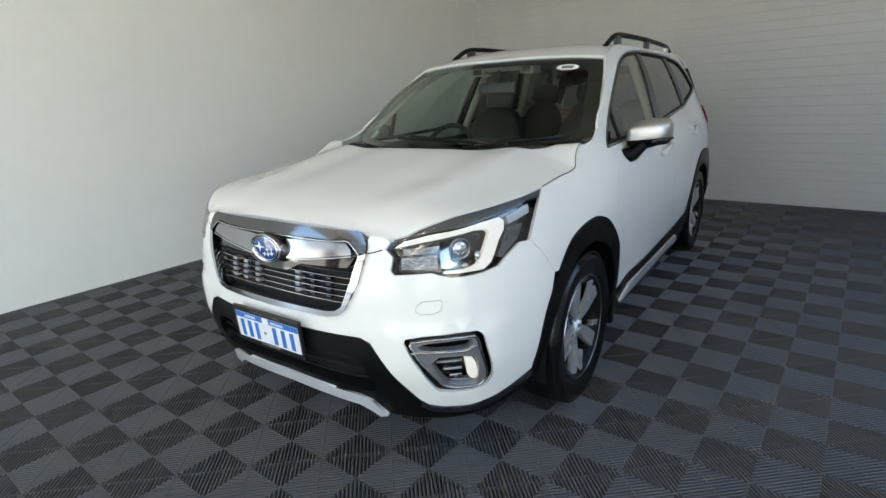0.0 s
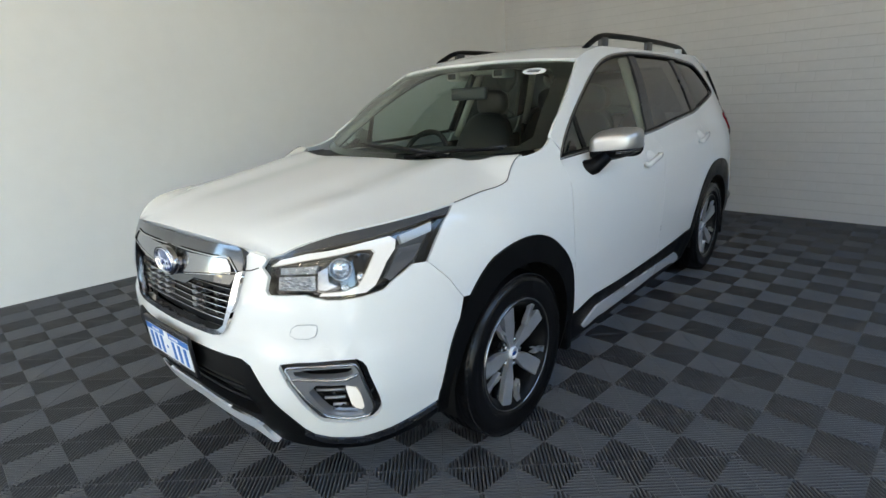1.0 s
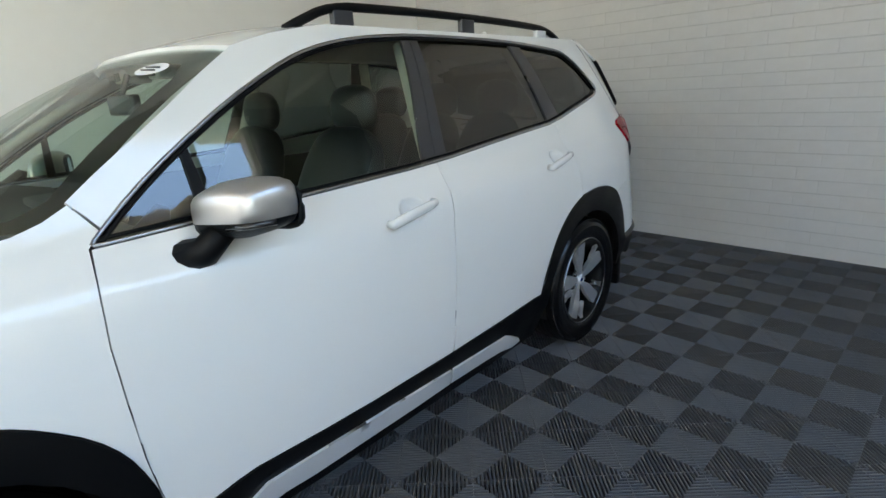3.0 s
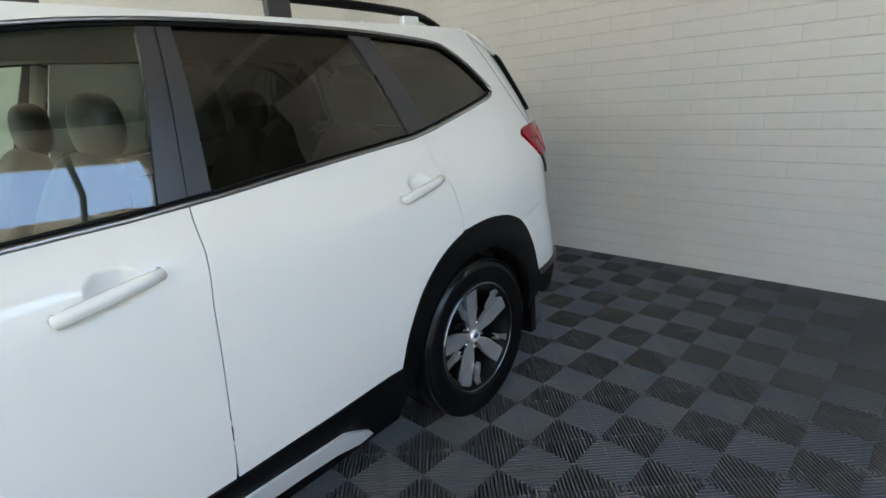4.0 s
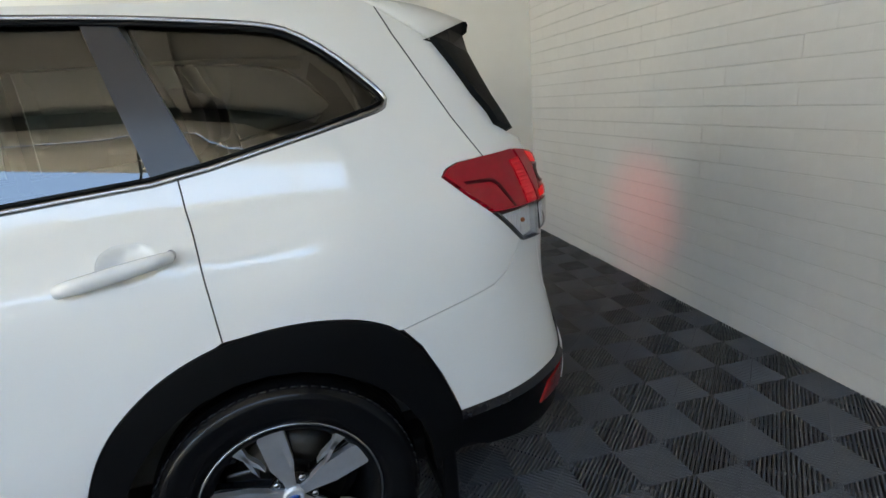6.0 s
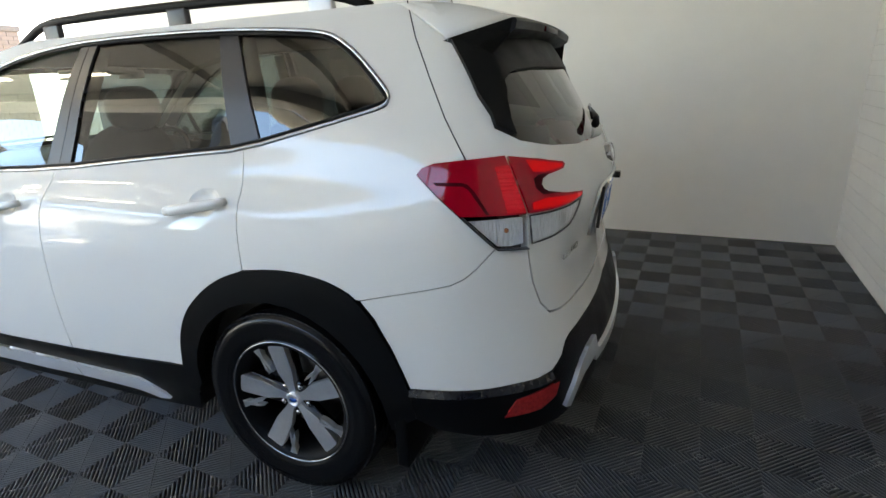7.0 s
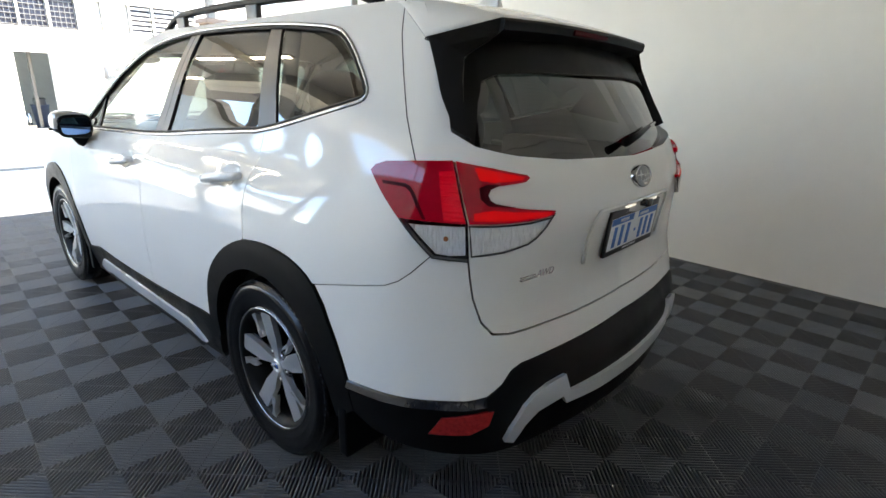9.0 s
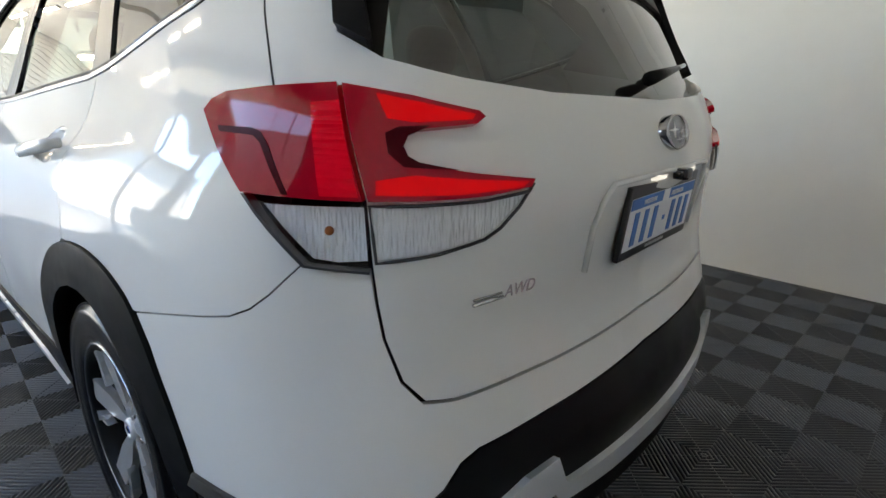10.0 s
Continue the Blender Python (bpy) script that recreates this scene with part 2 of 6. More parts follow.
LEVELS = [0.16, 0.35, 0.50, 0.65, 0.80, 0.95, 1.03, 1.12, 1.25, 1.40, 1.55, 1.64]
SKIN = [
    (af(0.0), [-.14, -.05, 0, -.01, -.03, -.075, -.13, -.25, -.4, -.5, -.6, -.7]),
    (af(0.66), [-.12, -.035, 0, -.004, -.02, -.065, -.12, -.22, -.35, -.4, -.5, -.55]),
    (ax(1.6), [-.08, -.03, -.005, 0, -.008, -.045, -.085, -.15, -.2, -.25, -.3, -.35]),
    (ax(0.9), [-.08, -.03, -.010, 0, -.003, -.016, -.042, -.100, -.152, -.205, -.275, -.33]),
    (ax(-1.2), [-.08, -.03, -.010, 0, -.003, -.014, -.042, -.105, -.155, -.208, -.275, -.33]),
    (ax(-1.85), [-.08, -.02, 0, 0, -.006, -.02, -.04, -.075, -.13, -.2, -.275, -.33]),
    (ar(0.76), [-.10, -.02, 0, -.02, -.045, -.05, -.05, -.07, -.13, -.21, -.3, -.37]),
    (ar(0.0), [-.10, -.01, 0, -.06, -.085, -.055, -.03, -.055, -.12, -.20, -.30, -.36]),
]
GRID_Z = np.arange(0.16, 1.6401, 0.01)
GRID_A = np.linspace(0, A_END, 260)
_rows = np.array([pchip(LEVELS, row, GRID_Z) for _, row in SKIN])
TABLE = np.array([pchip([a for a, _ in SKIN], col, GRID_A) for col in _rows.T]).T


def step_up(v, lo, hi):
    v = min(max((v - lo) / (hi - lo), 0.0), 1.0)
    return v * v * (3 - 2 * v)


def swell(x, z):
    """Flared arches, hollowed doors and the shoulder crease of the flanks."""
    out = 0.0
    if abs(x) < 2.0 and z > 0.3:
        for cx in (1.335, -1.335):
            r = math.hypot(x - cx, (z - 0.352) * 1.05)
            out += 0.004 * math.exp(-((r - 0.50) / 0.085) ** 2) * step_up(z, 0.45, 0.7) * step_up(2.0 - abs(x), 0.0, 0.35)
        out -= 0.004 * math.exp(-((z - 0.62) / 0.13) ** 2) * step_up(0.80 - abs(x), 0.0, 0.5)
        zc = 1.015 - 0.022 * (x - 0.3)
        out += 0.008 * math.exp(-abs(z - zc) / 0.04) * step_up(x, -1.75, -1.2) * step_up(1.2 - x, 0.0, 0.5)
    if x > 1.8 and 0.3 < z < 0.75:
        out += 0.013 * step_up(0.668 - z, 0.0, 0.035) * step_up(z, 0.36, 0.60) * step_up(2.285 - x, 0.0, 0.05) * step_up(x, 1.86, 2.02)
    return out


def skin(a, z, off=0.0):
    """A point of the skin, off metres outside it."""
    side = 1.0
    if a < 0:
        a, side = -a, -1.0
    if a > A_END:
        a, side = 2 * A_END - a, -1.0
    u = min(max(a / A_END * 259, 0), 258.999)
    v = min(max((z - 0.16) / 0.01, 0), len(GRID_Z) - 1.001)
    i, j = int(u), int(v)
    f, g = u - i, v - j
    d = (TABLE[i, j] * (1 - f) + TABLE[i + 1, j] * f) * (1 - g) + (TABLE[i, j + 1] * (1 - f) + TABLE[i + 1, j + 1] * f) * g
    k = min(int(np.searchsorted(ARC, a)), len(ARC) - 1)
    k = max(k, 1)
    t = (a - ARC[k - 1]) / (ARC[k] - ARC[k - 1])
    p = PLAN[k - 1] * (1 - t) + PLAN[k] * t
    n = PLAN_N[k - 1] * (1 - t) + PLAN_N[k] * t
    p = p + n * (d + off + swell(p[0], z))
    return Vector((p[0], max(p[1], 0.0) * side, z))

# ---- helpers for building ----
TURN = -3.5
ROOM = pose(0, 0, 0, 0, 0, TURN)


def link(name, bm, material, parent=None, label="", smooth=True, m=None):
    """One mesh object out of a bmesh."""
    me = bpy.data.meshes.new(name)
    bm.normal_update()
    lay = bm.verts.layers.float_vector.get("curve")
    normals = [tuple(v[lay]) for v in bm.verts] if lay else None
    if lay:
        bm.verts.layers.float_vector.remove(lay)
    bm.to_mesh(me)
    bm.free()
    for mt in (material if isinstance(material, (list, tuple)) else [material]):
        me.materials.append(mt)
    if smooth:
        me.shade_smooth()
        if normals:
            me.normals_split_custom_set_from_vertices(normals)
    ob = new(name, me)
    if parent is not None:
        ob.parent = parent
    if m is not None:
        ob.matrix_local = m
    if label:
        ob["label"] = label
    return ob


def part(name, bm, material, parent, label="", smooth=True, m=None):
    return link(name, bm, material, parent, label, smooth, m)


def add_box(bm, x0, y0, z0, x1, y1, z1, bevel=0.0, seg=2):
    """A box with rounded edges."""
    ret = bmesh.ops.create_cube(bm, size=1.0, matrix=Matrix.Translation(((x0 + x1) / 2, (y0 + y1) / 2, (z0 + z1) / 2)) @ Matrix.Diagonal((x1 - x0, y1 - y0, z1 - z0, 1)))
    if bevel:
        edges = list({e for v in ret["verts"] for e in v.link_edges})
        bmesh.ops.bevel(bm, geom=edges, offset=bevel, segments=seg, affect="EDGES", profile=0.7)
    return bm


def box_bm(*args, **kw):
    return add_box(bmesh.new(), *args, **kw)


def tube(points, radius, closed=False, sides=8, flat=1.0):
    """A bar along a line of points; flat squeezes its section."""
    bm = bmesh.new()
    pts = [Vector(p) for p in points]
    n = len(pts)
    rings = []
    for i, p in enumerate(pts):
        a = pts[(i - 1) % n] if closed or i else p
        b = pts[(i + 1) % n] if closed or i < n - 1 else p
        d = (b - a).normalized()
        side = d.cross(Vector((0, 0, 1)))
        side = side.normalized() if side.length > 1e-3 else Vector((0, 1, 0))
        up = side.cross(d)
        r = radius(i / max(n - 1, 1)) if callable(radius) else radius
        rings.append([bm.verts.new(p + side * math.cos(k * math.tau / sides) * r * flat + up * math.sin(k * math.tau / sides) * r) for k in range(sides)])
    for i in range(n if closed else n - 1):
        r0, r1 = rings[i], rings[(i + 1) % n]
        for k in range(sides):
            bm.faces.new((r0[k], r0[(k + 1) % sides], r1[(k + 1) % sides], r1[k]))
    if not closed:
        bm.faces.new(rings[0]), bm.faces.new(rings[-1][::-1])
    bmesh.ops.recalc_face_normals(bm, faces=bm.faces)
    return bm


def lathe(profile, axis_m, sides=64):
    """A turned shape: pairs (radius, along) spun round the y axis."""
    bm = bmesh.new()
    rings = []
    for k in range(sides):
        a = k * math.tau / sides
        rings.append([bm.verts.new(axis_m @ Vector((r * math.cos(a), h, r * math.sin(a)))) for r, h in profile])
    for k in range(sides):
        r0, r1 = rings[k], rings[(k + 1) % sides]
        for i in range(len(profile) - 1):
            bm.faces.new((r0[i], r0[i + 1], r1[i + 1], r1[i]))
    bmesh.ops.remove_doubles(bm, verts=bm.verts, dist=1e-5)
    bmesh.ops.recalc_face_normals(bm, faces=bm.faces)
    return bm


def prism(outline, y0, y1, bevel=0.0):
    """A plate: an outline in x and z, pushed from y0 to y1."""
    bm = bmesh.new()
    f = bm.faces.new([bm.verts.new((x, y0, z)) for x, z in outline])
    ret = bmesh.ops.extrude_face_region(bm, geom=[f])
    for v in ret["geom"]:
        if isinstance(v, bmesh.types.BMVert):
            v.co.y = y1
    bmesh.ops.recalc_face_normals(bm, faces=bm.faces)
    if bevel:
        bmesh.ops.bevel(bm, geom=list(bm.edges), offset=bevel, segments=2, affect="EDGES", profile=0.7)
    return bm


def structure(name, bm, material, label, category, m=None, smooth=False):
    ob = link(name, bm, material, None, label, smooth, m if m is not None else ROOM)
    return tagged(ob, label, category, kind="structure")


# ---- the bay: walls, ceiling, ground ----
BACK_X, RIGHT_Y = -3.683, -2.953
FRONT_X, LEFT_Y, TOP_Z, EAVE_X, WALL_X = 3.91, 3.95, 4.3, 7.4, 5.2

bm = bmesh.new()
bm.faces.new([bm.verts.new(p) for p in ((-300, -300, -0.045), (300, -300, -0.045), (300, 300, -0.045), (-300, 300, -0.045))])
structure("ground", bm, GROUND, "grey asphalt ground around the building", "ground")
structure("pavement", box_bm(FRONT_X + 0.02, -9.0, -0.045, 13.9, 7.2, -0.004), CONCRETE, "worn shiny concrete apron in front of the bay", "pavement")
structure("pavement", box_bm(BACK_X, LEFT_Y + 0.02, -0.045, FRONT_X + 0.018, 7.39, -0.005), LANE, "worn dull concrete lane beside the bay", "pavement")
structure("wall_right", box_bm(BACK_X, RIGHT_Y - 0.2, -0.045, WALL_X, RIGHT_Y, TOP_Z), PLASTER, "smooth off-white plastered wall", "wall")
structure("ceiling", box_bm(BACK_X, RIGHT_Y - 0.2, TOP_Z, EAVE_X, LEFT_Y + 0.25, TOP_Z + 0.12), CEILING, "dull sheet ceiling over the bay", "ceiling")
wall_back = structure("wall_back", box_bm(BACK_X - 0.24, RIGHT_Y - 0.2, -0.045, BACK_X - 0.0035, LEFT_Y + 0.25, TOP_Z + 0.12), MORTAR, "white-painted brick wall with thin shadowed joints", "wall")
structure("wall_left", box_bm(BACK_X, LEFT_Y, -0.045, -2.05, LEFT_Y + 0.25, TOP_Z), SHED, "dark sheet-metal wall beside the side opening", "wall")
bm = bmesh.new()
for y0, z0, y1, z1 in ((LEFT_Y + 0.20, 3.68, LEFT_Y + 0.02, 3.775), (LEFT_Y + 0.018, 3.785, LEFT_Y - 0.15, 3.915)):
    ring = [(y0 + (y1 - y0) * k / 10, z0 + (z1 - z0) * k / 10 - 0.018 * math.sin(math.pi * k / 10)) for k in range(11)]
    for a, b in zip(ring, ring[1:]):
        bm.faces.new([bm.verts.new((x, y, z)) for x, (y, z) in ((-2.05, a), (EAVE_X, a), (EAVE_X, b), (-2.05, b))])
bmesh.ops.remove_doubles(bm, verts=bm.verts, dist=1e-4)
bmesh.ops.solidify(bm, geom=bm.faces[:], thickness=0.02)
bmesh.ops.recalc_face_normals(bm, faces=bm.faces)
structure("lintel", bm, BEAM, "dented cream steel panels under the roof edge of the side opening", "beam", smooth=True)
structure("fascia", box_bm(-2.05, LEFT_Y - 0.15, 3.92, EAVE_X, LEFT_Y - 0.11, TOP_Z), SHED, "dark board over the steel beam", "fascia")

for x, w in ((-2.03, 0.05), (-1.36, 0.022), (-0.45, 0.012), (2.55, 0.08), (5.2, 0.07)):
    structure("side_post", box_bm(x - w, LEFT_Y + 0.10, -0.045, x + w, LEFT_Y + 0.10 + 2 * w, 3.70, bevel=0.006), SHED if x > -2 else BEAM, "slim painted steel post in the side opening", "post")
# added out of view: keeps the bright lane's reflection off the lower doors
structure("added_wall_low", box_bm(-2.05, LEFT_Y + 0.03, -0.045, 3.6, LEFT_Y + 0.09, 1.2), PLASTER, "unseen low off-white wall added to screen the doors from the lane", "wall")
structure("canopy", box_bm(EAVE_X + 0.02, 1.2, TOP_Z - 0.1, 13.5, 5.5, TOP_Z + 0.02), CEILING, "dull sheet ceiling over the yard's far corner", "ceiling")
siding = structure("yard_wall", box_bm(13.3, 1.2, -0.045, 13.5, 5.5, TOP_Z - 0.1), INTERIOR, "grey slatted shutter wall across the yard", "wall")
for k in range(40):
    part("slat", box_bm(13.27, 1.2, 0.02 + k * 0.104, 13.299, 5.5, 0.10 + k * 0.104), INTERIOR, siding, smooth=False)
structure("canopy", box_bm(3.6, LEFT_Y + 0.26, TOP_Z - 0.1, EAVE_X, 7.2, TOP_Z + 0.02), SHED, "dark sheet ceiling over the neighbouring bay", "ceiling")

# ---- the car ----
def chaikin(pts, rounds=1, closed=True):
    for _ in range(rounds):
        out = []
        n = len(pts)
        for i in range(n if closed else n - 1):
            a, b = pts[i], pts[(i + 1) % n]
            out += [(a[0] * .75 + b[0] * .25, a[1] * .75 + b[1] * .25), (a[0] * .25 + b[0] * .75, a[1] * .25 + b[1] * .75)]
        pts = out if closed else [pts[0]] + out + [pts[-1]]
    return pts


def dense(pts, step=0.03, closed=True):
    out = []
    n = len(pts)
    for i in range(n if closed else n - 1):
        a, b = pts[i], pts[(i + 1) % n]
        k = max(1, int(math.dist(a, b) / step))
        out += [(a[0] + (b[0] - a[0]) * j / k, a[1] + (b[1] - a[1]) * j / k) for j in range(k)]
    return out if closed else out + [pts[-1]]


def inside_mask(px, py, poly):
    c = np.zeros(len(px), bool)
    for (x0, y0), (x1, y1) in zip(poly, poly[1:] + poly[:1]):
        if y0 != y1:
            c ^= ((y0 > py) != (y1 > py)) & (px < (x1 - x0) * (py - y0) / (y1 - y0) + x0)
    return c


def inset(poly, d):
    """The outline moved inwards by d."""
    area = sum(a[0] * b[1] - b[0] * a[1] for a, b in zip(poly, poly[1:] + poly[:1]))
    s = 1 if area > 0 else -1
    out = []
    n = len(poly)
    for i in range(n):
        p, q, r = np.array(poly[i - 1]), np.array(poly[i]), np.array(poly[(i + 1) % n])
        u, v = q - p, r - q
        u, v = u / max(np.linalg.norm(u), 1e-9), v / max(np.linalg.norm(v), 1e-9)
        m = np.array([-(u[1] + v[1]), u[0] + v[0]]) * s
        k = np.linalg.norm(m)
        if k < 1e-6:
            out.append(tuple(q))
            continue
        m /= k
        out.append(tuple(q + m * d / max(m @ (np.array([-u[1], u[0]]) * s), 0.4)))
    return out


def sheet(outline, surf, step=0.045, holes=(), gap=0.0018, thick=0.014, off=0.0, mirror=False, edge=0.03):
    """A curved panel: an outline on a surface, filled, with its edges turned in."""
    from mathutils.geometry import delaunay_2d_cdt
    loops = [inset(dense(list(outline), edge), gap)] + [inset(dense(list(h), edge), -gap) for h in holes]
    pts, edges = [], []
    for lp in loops:
        k = len(pts)
        pts += lp
        edges += [(k + i, k + (i + 1) % len(lp)) for i in range(len(lp))]
    rim = np.array(pts)
    x0, y0 = rim.min(0)
    x1, y1 = rim.max(0)
    gx, gy = np.meshgrid(np.arange(x0 + step / 2, x1, step), np.arange(y0 + step / 2, y1, step))
    gx, gy = gx.ravel(), gy.ravel()
    ok = inside_mask(gx, gy, loops[0])
    for h in loops[1:]:
        ok &= ~inside_mask(gx, gy, h)
    gx, gy = gx[ok], gy[ok]
    if len(gx):
        far = np.array([((rim - (a, b)) ** 2).sum(1).min() for a, b in zip(gx, gy)]) > (0.45 * step) ** 2
        pts += list(zip(gx[far], gy[far]))
    vs, es, fs, _, _, _ = delaunay_2d_cdt([Vector(p) for p in pts], edges, [], 0, 1e-6)
    cen = np.array([np.mean([vs[i] for i in f], axis=0) for f in fs])
    ok = inside_mask(cen[:, 0], cen[:, 1], loops[0])
    for h in loops[1:]:
        ok &= ~inside_mask(cen[:, 0], cen[:, 1], h)
    bm = bmesh.new()
    curve = bm.verts.layers.float_vector.new("curve")
    verts, norm = [], []
    e = 0.008
    for v in vs:
        p = surf(v[0], v[1])
        n = (surf(v[0] + e, v[1]) - surf(v[0] - e, v[1])).cross(surf(v[0], v[1] + e) - surf(v[0], v[1] - e))
        n = n.normalized() if n.length > 1e-12 else Vector((0, 0, 1))
        if n.dot(p - Vector((p.x * 0.75, 0, 0.75))) < 0:
            n = -n
        p = p + n * off
        if mirror:
            p.y, n.y = -p.y, -n.y
        verts.append(bm.verts.new(p))
        verts[-1][curve] = n
        norm.append(n)
    for f, k in zip(fs, ok):
        if k:
            try:
                face = bm.faces.new([verts[i] for i in f])
            except ValueError:
                continue
            face.normal_update()
            if face.normal.dot(norm[f[0]]) < 0:
                face.normal_flip()
    index = {v: n for v, n in zip(verts, norm)}
    bm.normal_update()
    border = [ed for ed in bm.edges if len(ed.link_faces) == 1]
    top, low = {}, {}
    if thick:
        for ed in border:
            for v in ed.verts:
                if v not in top:
                    top[v] = bm.verts.new(v.co)
                    low[v] = bm.verts.new(v.co - index[v] * thick)
        for ed in border:
            lp = ed.link_loops[0]
            a, b = lp.vert, lp.link_loop_next.vert
            bm.faces.new((top[b], top[a], low[a], low[b]))
    for v in [v for v in bm.verts if not v.link_faces]:
        bm.verts.remove(v)
    return bm


def S(x, z):
    return skin(ax(x), z)


def on_side(a, z):
    return skin(a, z)


def sx(pts):
    """Side outline: pairs of x and z to places on the skin."""
    return [(ax(x), z) for x, z in pts]


car = tagged(new("car"), "white pearl five-door SUV with black plastic cladding", "car")


def cpart(name, bm, material, parent=None, label="", smooth=True):
    return part(name, bm, material, parent or car, label, smooth)


# outlines of the flank, as x and z
ARCH_F_RAW = [(1.80, .365), (1.775, .52), (1.71, .665), (1.56, .805), (1.43, .84), (1.30, .852), (1.21, .842), (1.10, .805), (.955, .68), (.89, .51), (.868, .365)]
ARCH_R_RAW = [(-.868, .425), (-.90, .55), (-.96, .665), (-1.04, .745), (-1.13, .805), (-1.245, .848), (-1.36, .862), (-1.47, .86), (-1.58, .84), (-1.675, .79), (-1.765, .645), (-1.815, .50)]
ARCH_F, ARCH_R = (chaikin(c, 2, closed=False) for c in (ARCH_F_RAW, ARCH_R_RAW))


def between(curve, x0, x1):
    """The stretch of a wheel-arch line that lies between two places along the car."""
    return [p for p in curve if x0 <= p[0] <= x1]



SILL = [(.868, .365), (.80, .372), (.70, .392), (.64, .399), (.40, .39), (.2, .387), (-.22, .394), (-.55, .408), (-.80, .425), (-.868, .425)]
DLO_TOP = [(.885, 1.105), (.77, 1.20), (.64, 1.29), (.46, 1.40), (.28, 1.49), (.17, 1.535), (.05, 1.568), (-.07, 1.588), (-.2, 1.602), (-.4, 1.614), (-.8, 1.612), (-1.1, 1.602), (-1.35, 1.582), (-1.46, 1.568), (-1.52, 1.55), (-1.61, 1.495), (-1.715, 1.405), (-1.748, 1.368), (-1.742, 1.348), (-1.72, 1.338)]
DLO_LOW = [(-1.67, 1.326), (-1.52, 1.292), (-1.20, 1.218), (-1.0, 1.203), (-.72, 1.18), (-.28, 1.14), (.28, 1.121)]
DLO = [(.885, 1.105), (.864, 1.123)] + DLO_TOP[1:] + DLO_LOW + [(.845, 1.1065)]
WS_EDGE = [(1.123, 1.148), (1.072, 1.153), (1.012, 1.162), (.953, 1.180), (.902, 1.208), (.834, 1.256), (.63, 1.393), (.50, 1.485), (.385, 1.557), (.32, 1.577), (.23, 1.601), (.10, 1.625)]
DOOR_REAR_F = [(-.225, .394), (-.226, .45), (-.232, .61), (-.25, .90), (-.265, 1.0), (-.285, 1.139)]
DOOR_REAR_R = [(-1.248, .85), (-1.240, .95), (-1.228, 1.06), (-1.212, 1.15), (-1.205, 1.222)]
LAMP_SIDE = [(-2.004, 1.192), (-1.905, 1.184), (-1.868, 1.172), (-1.852, 1.154), (-1.915, 1.098), (-1.985, 1.042), (-2.085, .948)]
GAP_REAR = [(-1.772, 1.639), (-1.812, 1.532), (-1.868, 1.42), (-1.930, 1.304), (-2.004, 1.192)]
SEAM_R = [(-2.085, .948), (-2.03, .895), (-1.995, .868), (-1.955, .85), (-1.85, .828), (-1.72, .80), (-1.675, .79)]
LAMP_F_SIDE = [(1.634, 1.03), (1.712, .978), (1.765, .93), (1.815, .876)]
SEAM_F = [(1.815, .876), (1.74, .80), (1.685, .72)]

front_door = ([(.885, 1.103), (.905, 1.0), (.913, .897), (.91, .75), (.903, .611), (.885, .48)] + SILL[:7] + DOOR_REAR_F[1:] + [(-.05, 1.13), (.28, 1.119), (.6, 1.111)])
rear_door = (DOOR_REAR_F[::-1] + SILL[7:] + between(ARCH_R, -1.235, -.872) + DOOR_REAR_R + [(-1.1, 1.208), (-1.0, 1.2), (-.72, 1.177), (-.5, 1.158)])
fender = (LAMP_F_SIDE + SEAM_F[1:] + between(ARCH_F, .872, 1.675) + [(.885, .48), (.903, .611), (.91, .75), (.913, .897), (.905, 1.0), (.887, 1.103), (.852, 1.134), (.875, 1.170), (.898, 1.203), (.953, 1.176), (1.012, 1.158), (1.072, 1.150), (1.123, 1.146), (1.165, 1.147), (1.20, 1.136), (1.233, 1.117), (1.276, 1.088), (1.305, 1.069), (1.327, 1.062), (1.39, 1.053), (1.45, 1.05)])
upper = (WS_EDGE[4:] + [(.0, 1.639), (-.5, 1.639), (-1.0, 1.639), (-1.4, 1.639)] + GAP_REAR + LAMP_SIDE[1:] + SEAM_R[1:]
         + between(ARCH_R, -1.665, -1.26)[::-1] + DOOR_REAR_R + [(-1.26, 1.236)] + DLO_LOW[:2][::-1] + DLO_TOP[:0:-1] + [(.850, 1.137), (.872, 1.170)])


def circle_arc(cx, cz, r, a0, a1, n):
    return [(cx + r * math.cos(radians(a0 + (a1 - a0) * i / n)), cz + r * math.sin(radians(a0 + (a1 - a0) * i / n))) for i in range(n + 1)]


def cup_outline(x, z, r=1.0):
    return [(ax(x - .012) + .062 * r * math.copysign(abs(math.cos(t)) ** .8, math.cos(t)), z + .006 + .041 * r * math.copysign(abs(math.sin(t)) ** .8, math.sin(t))) for t in np.linspace(0, math.tau, 29)[:-1]]


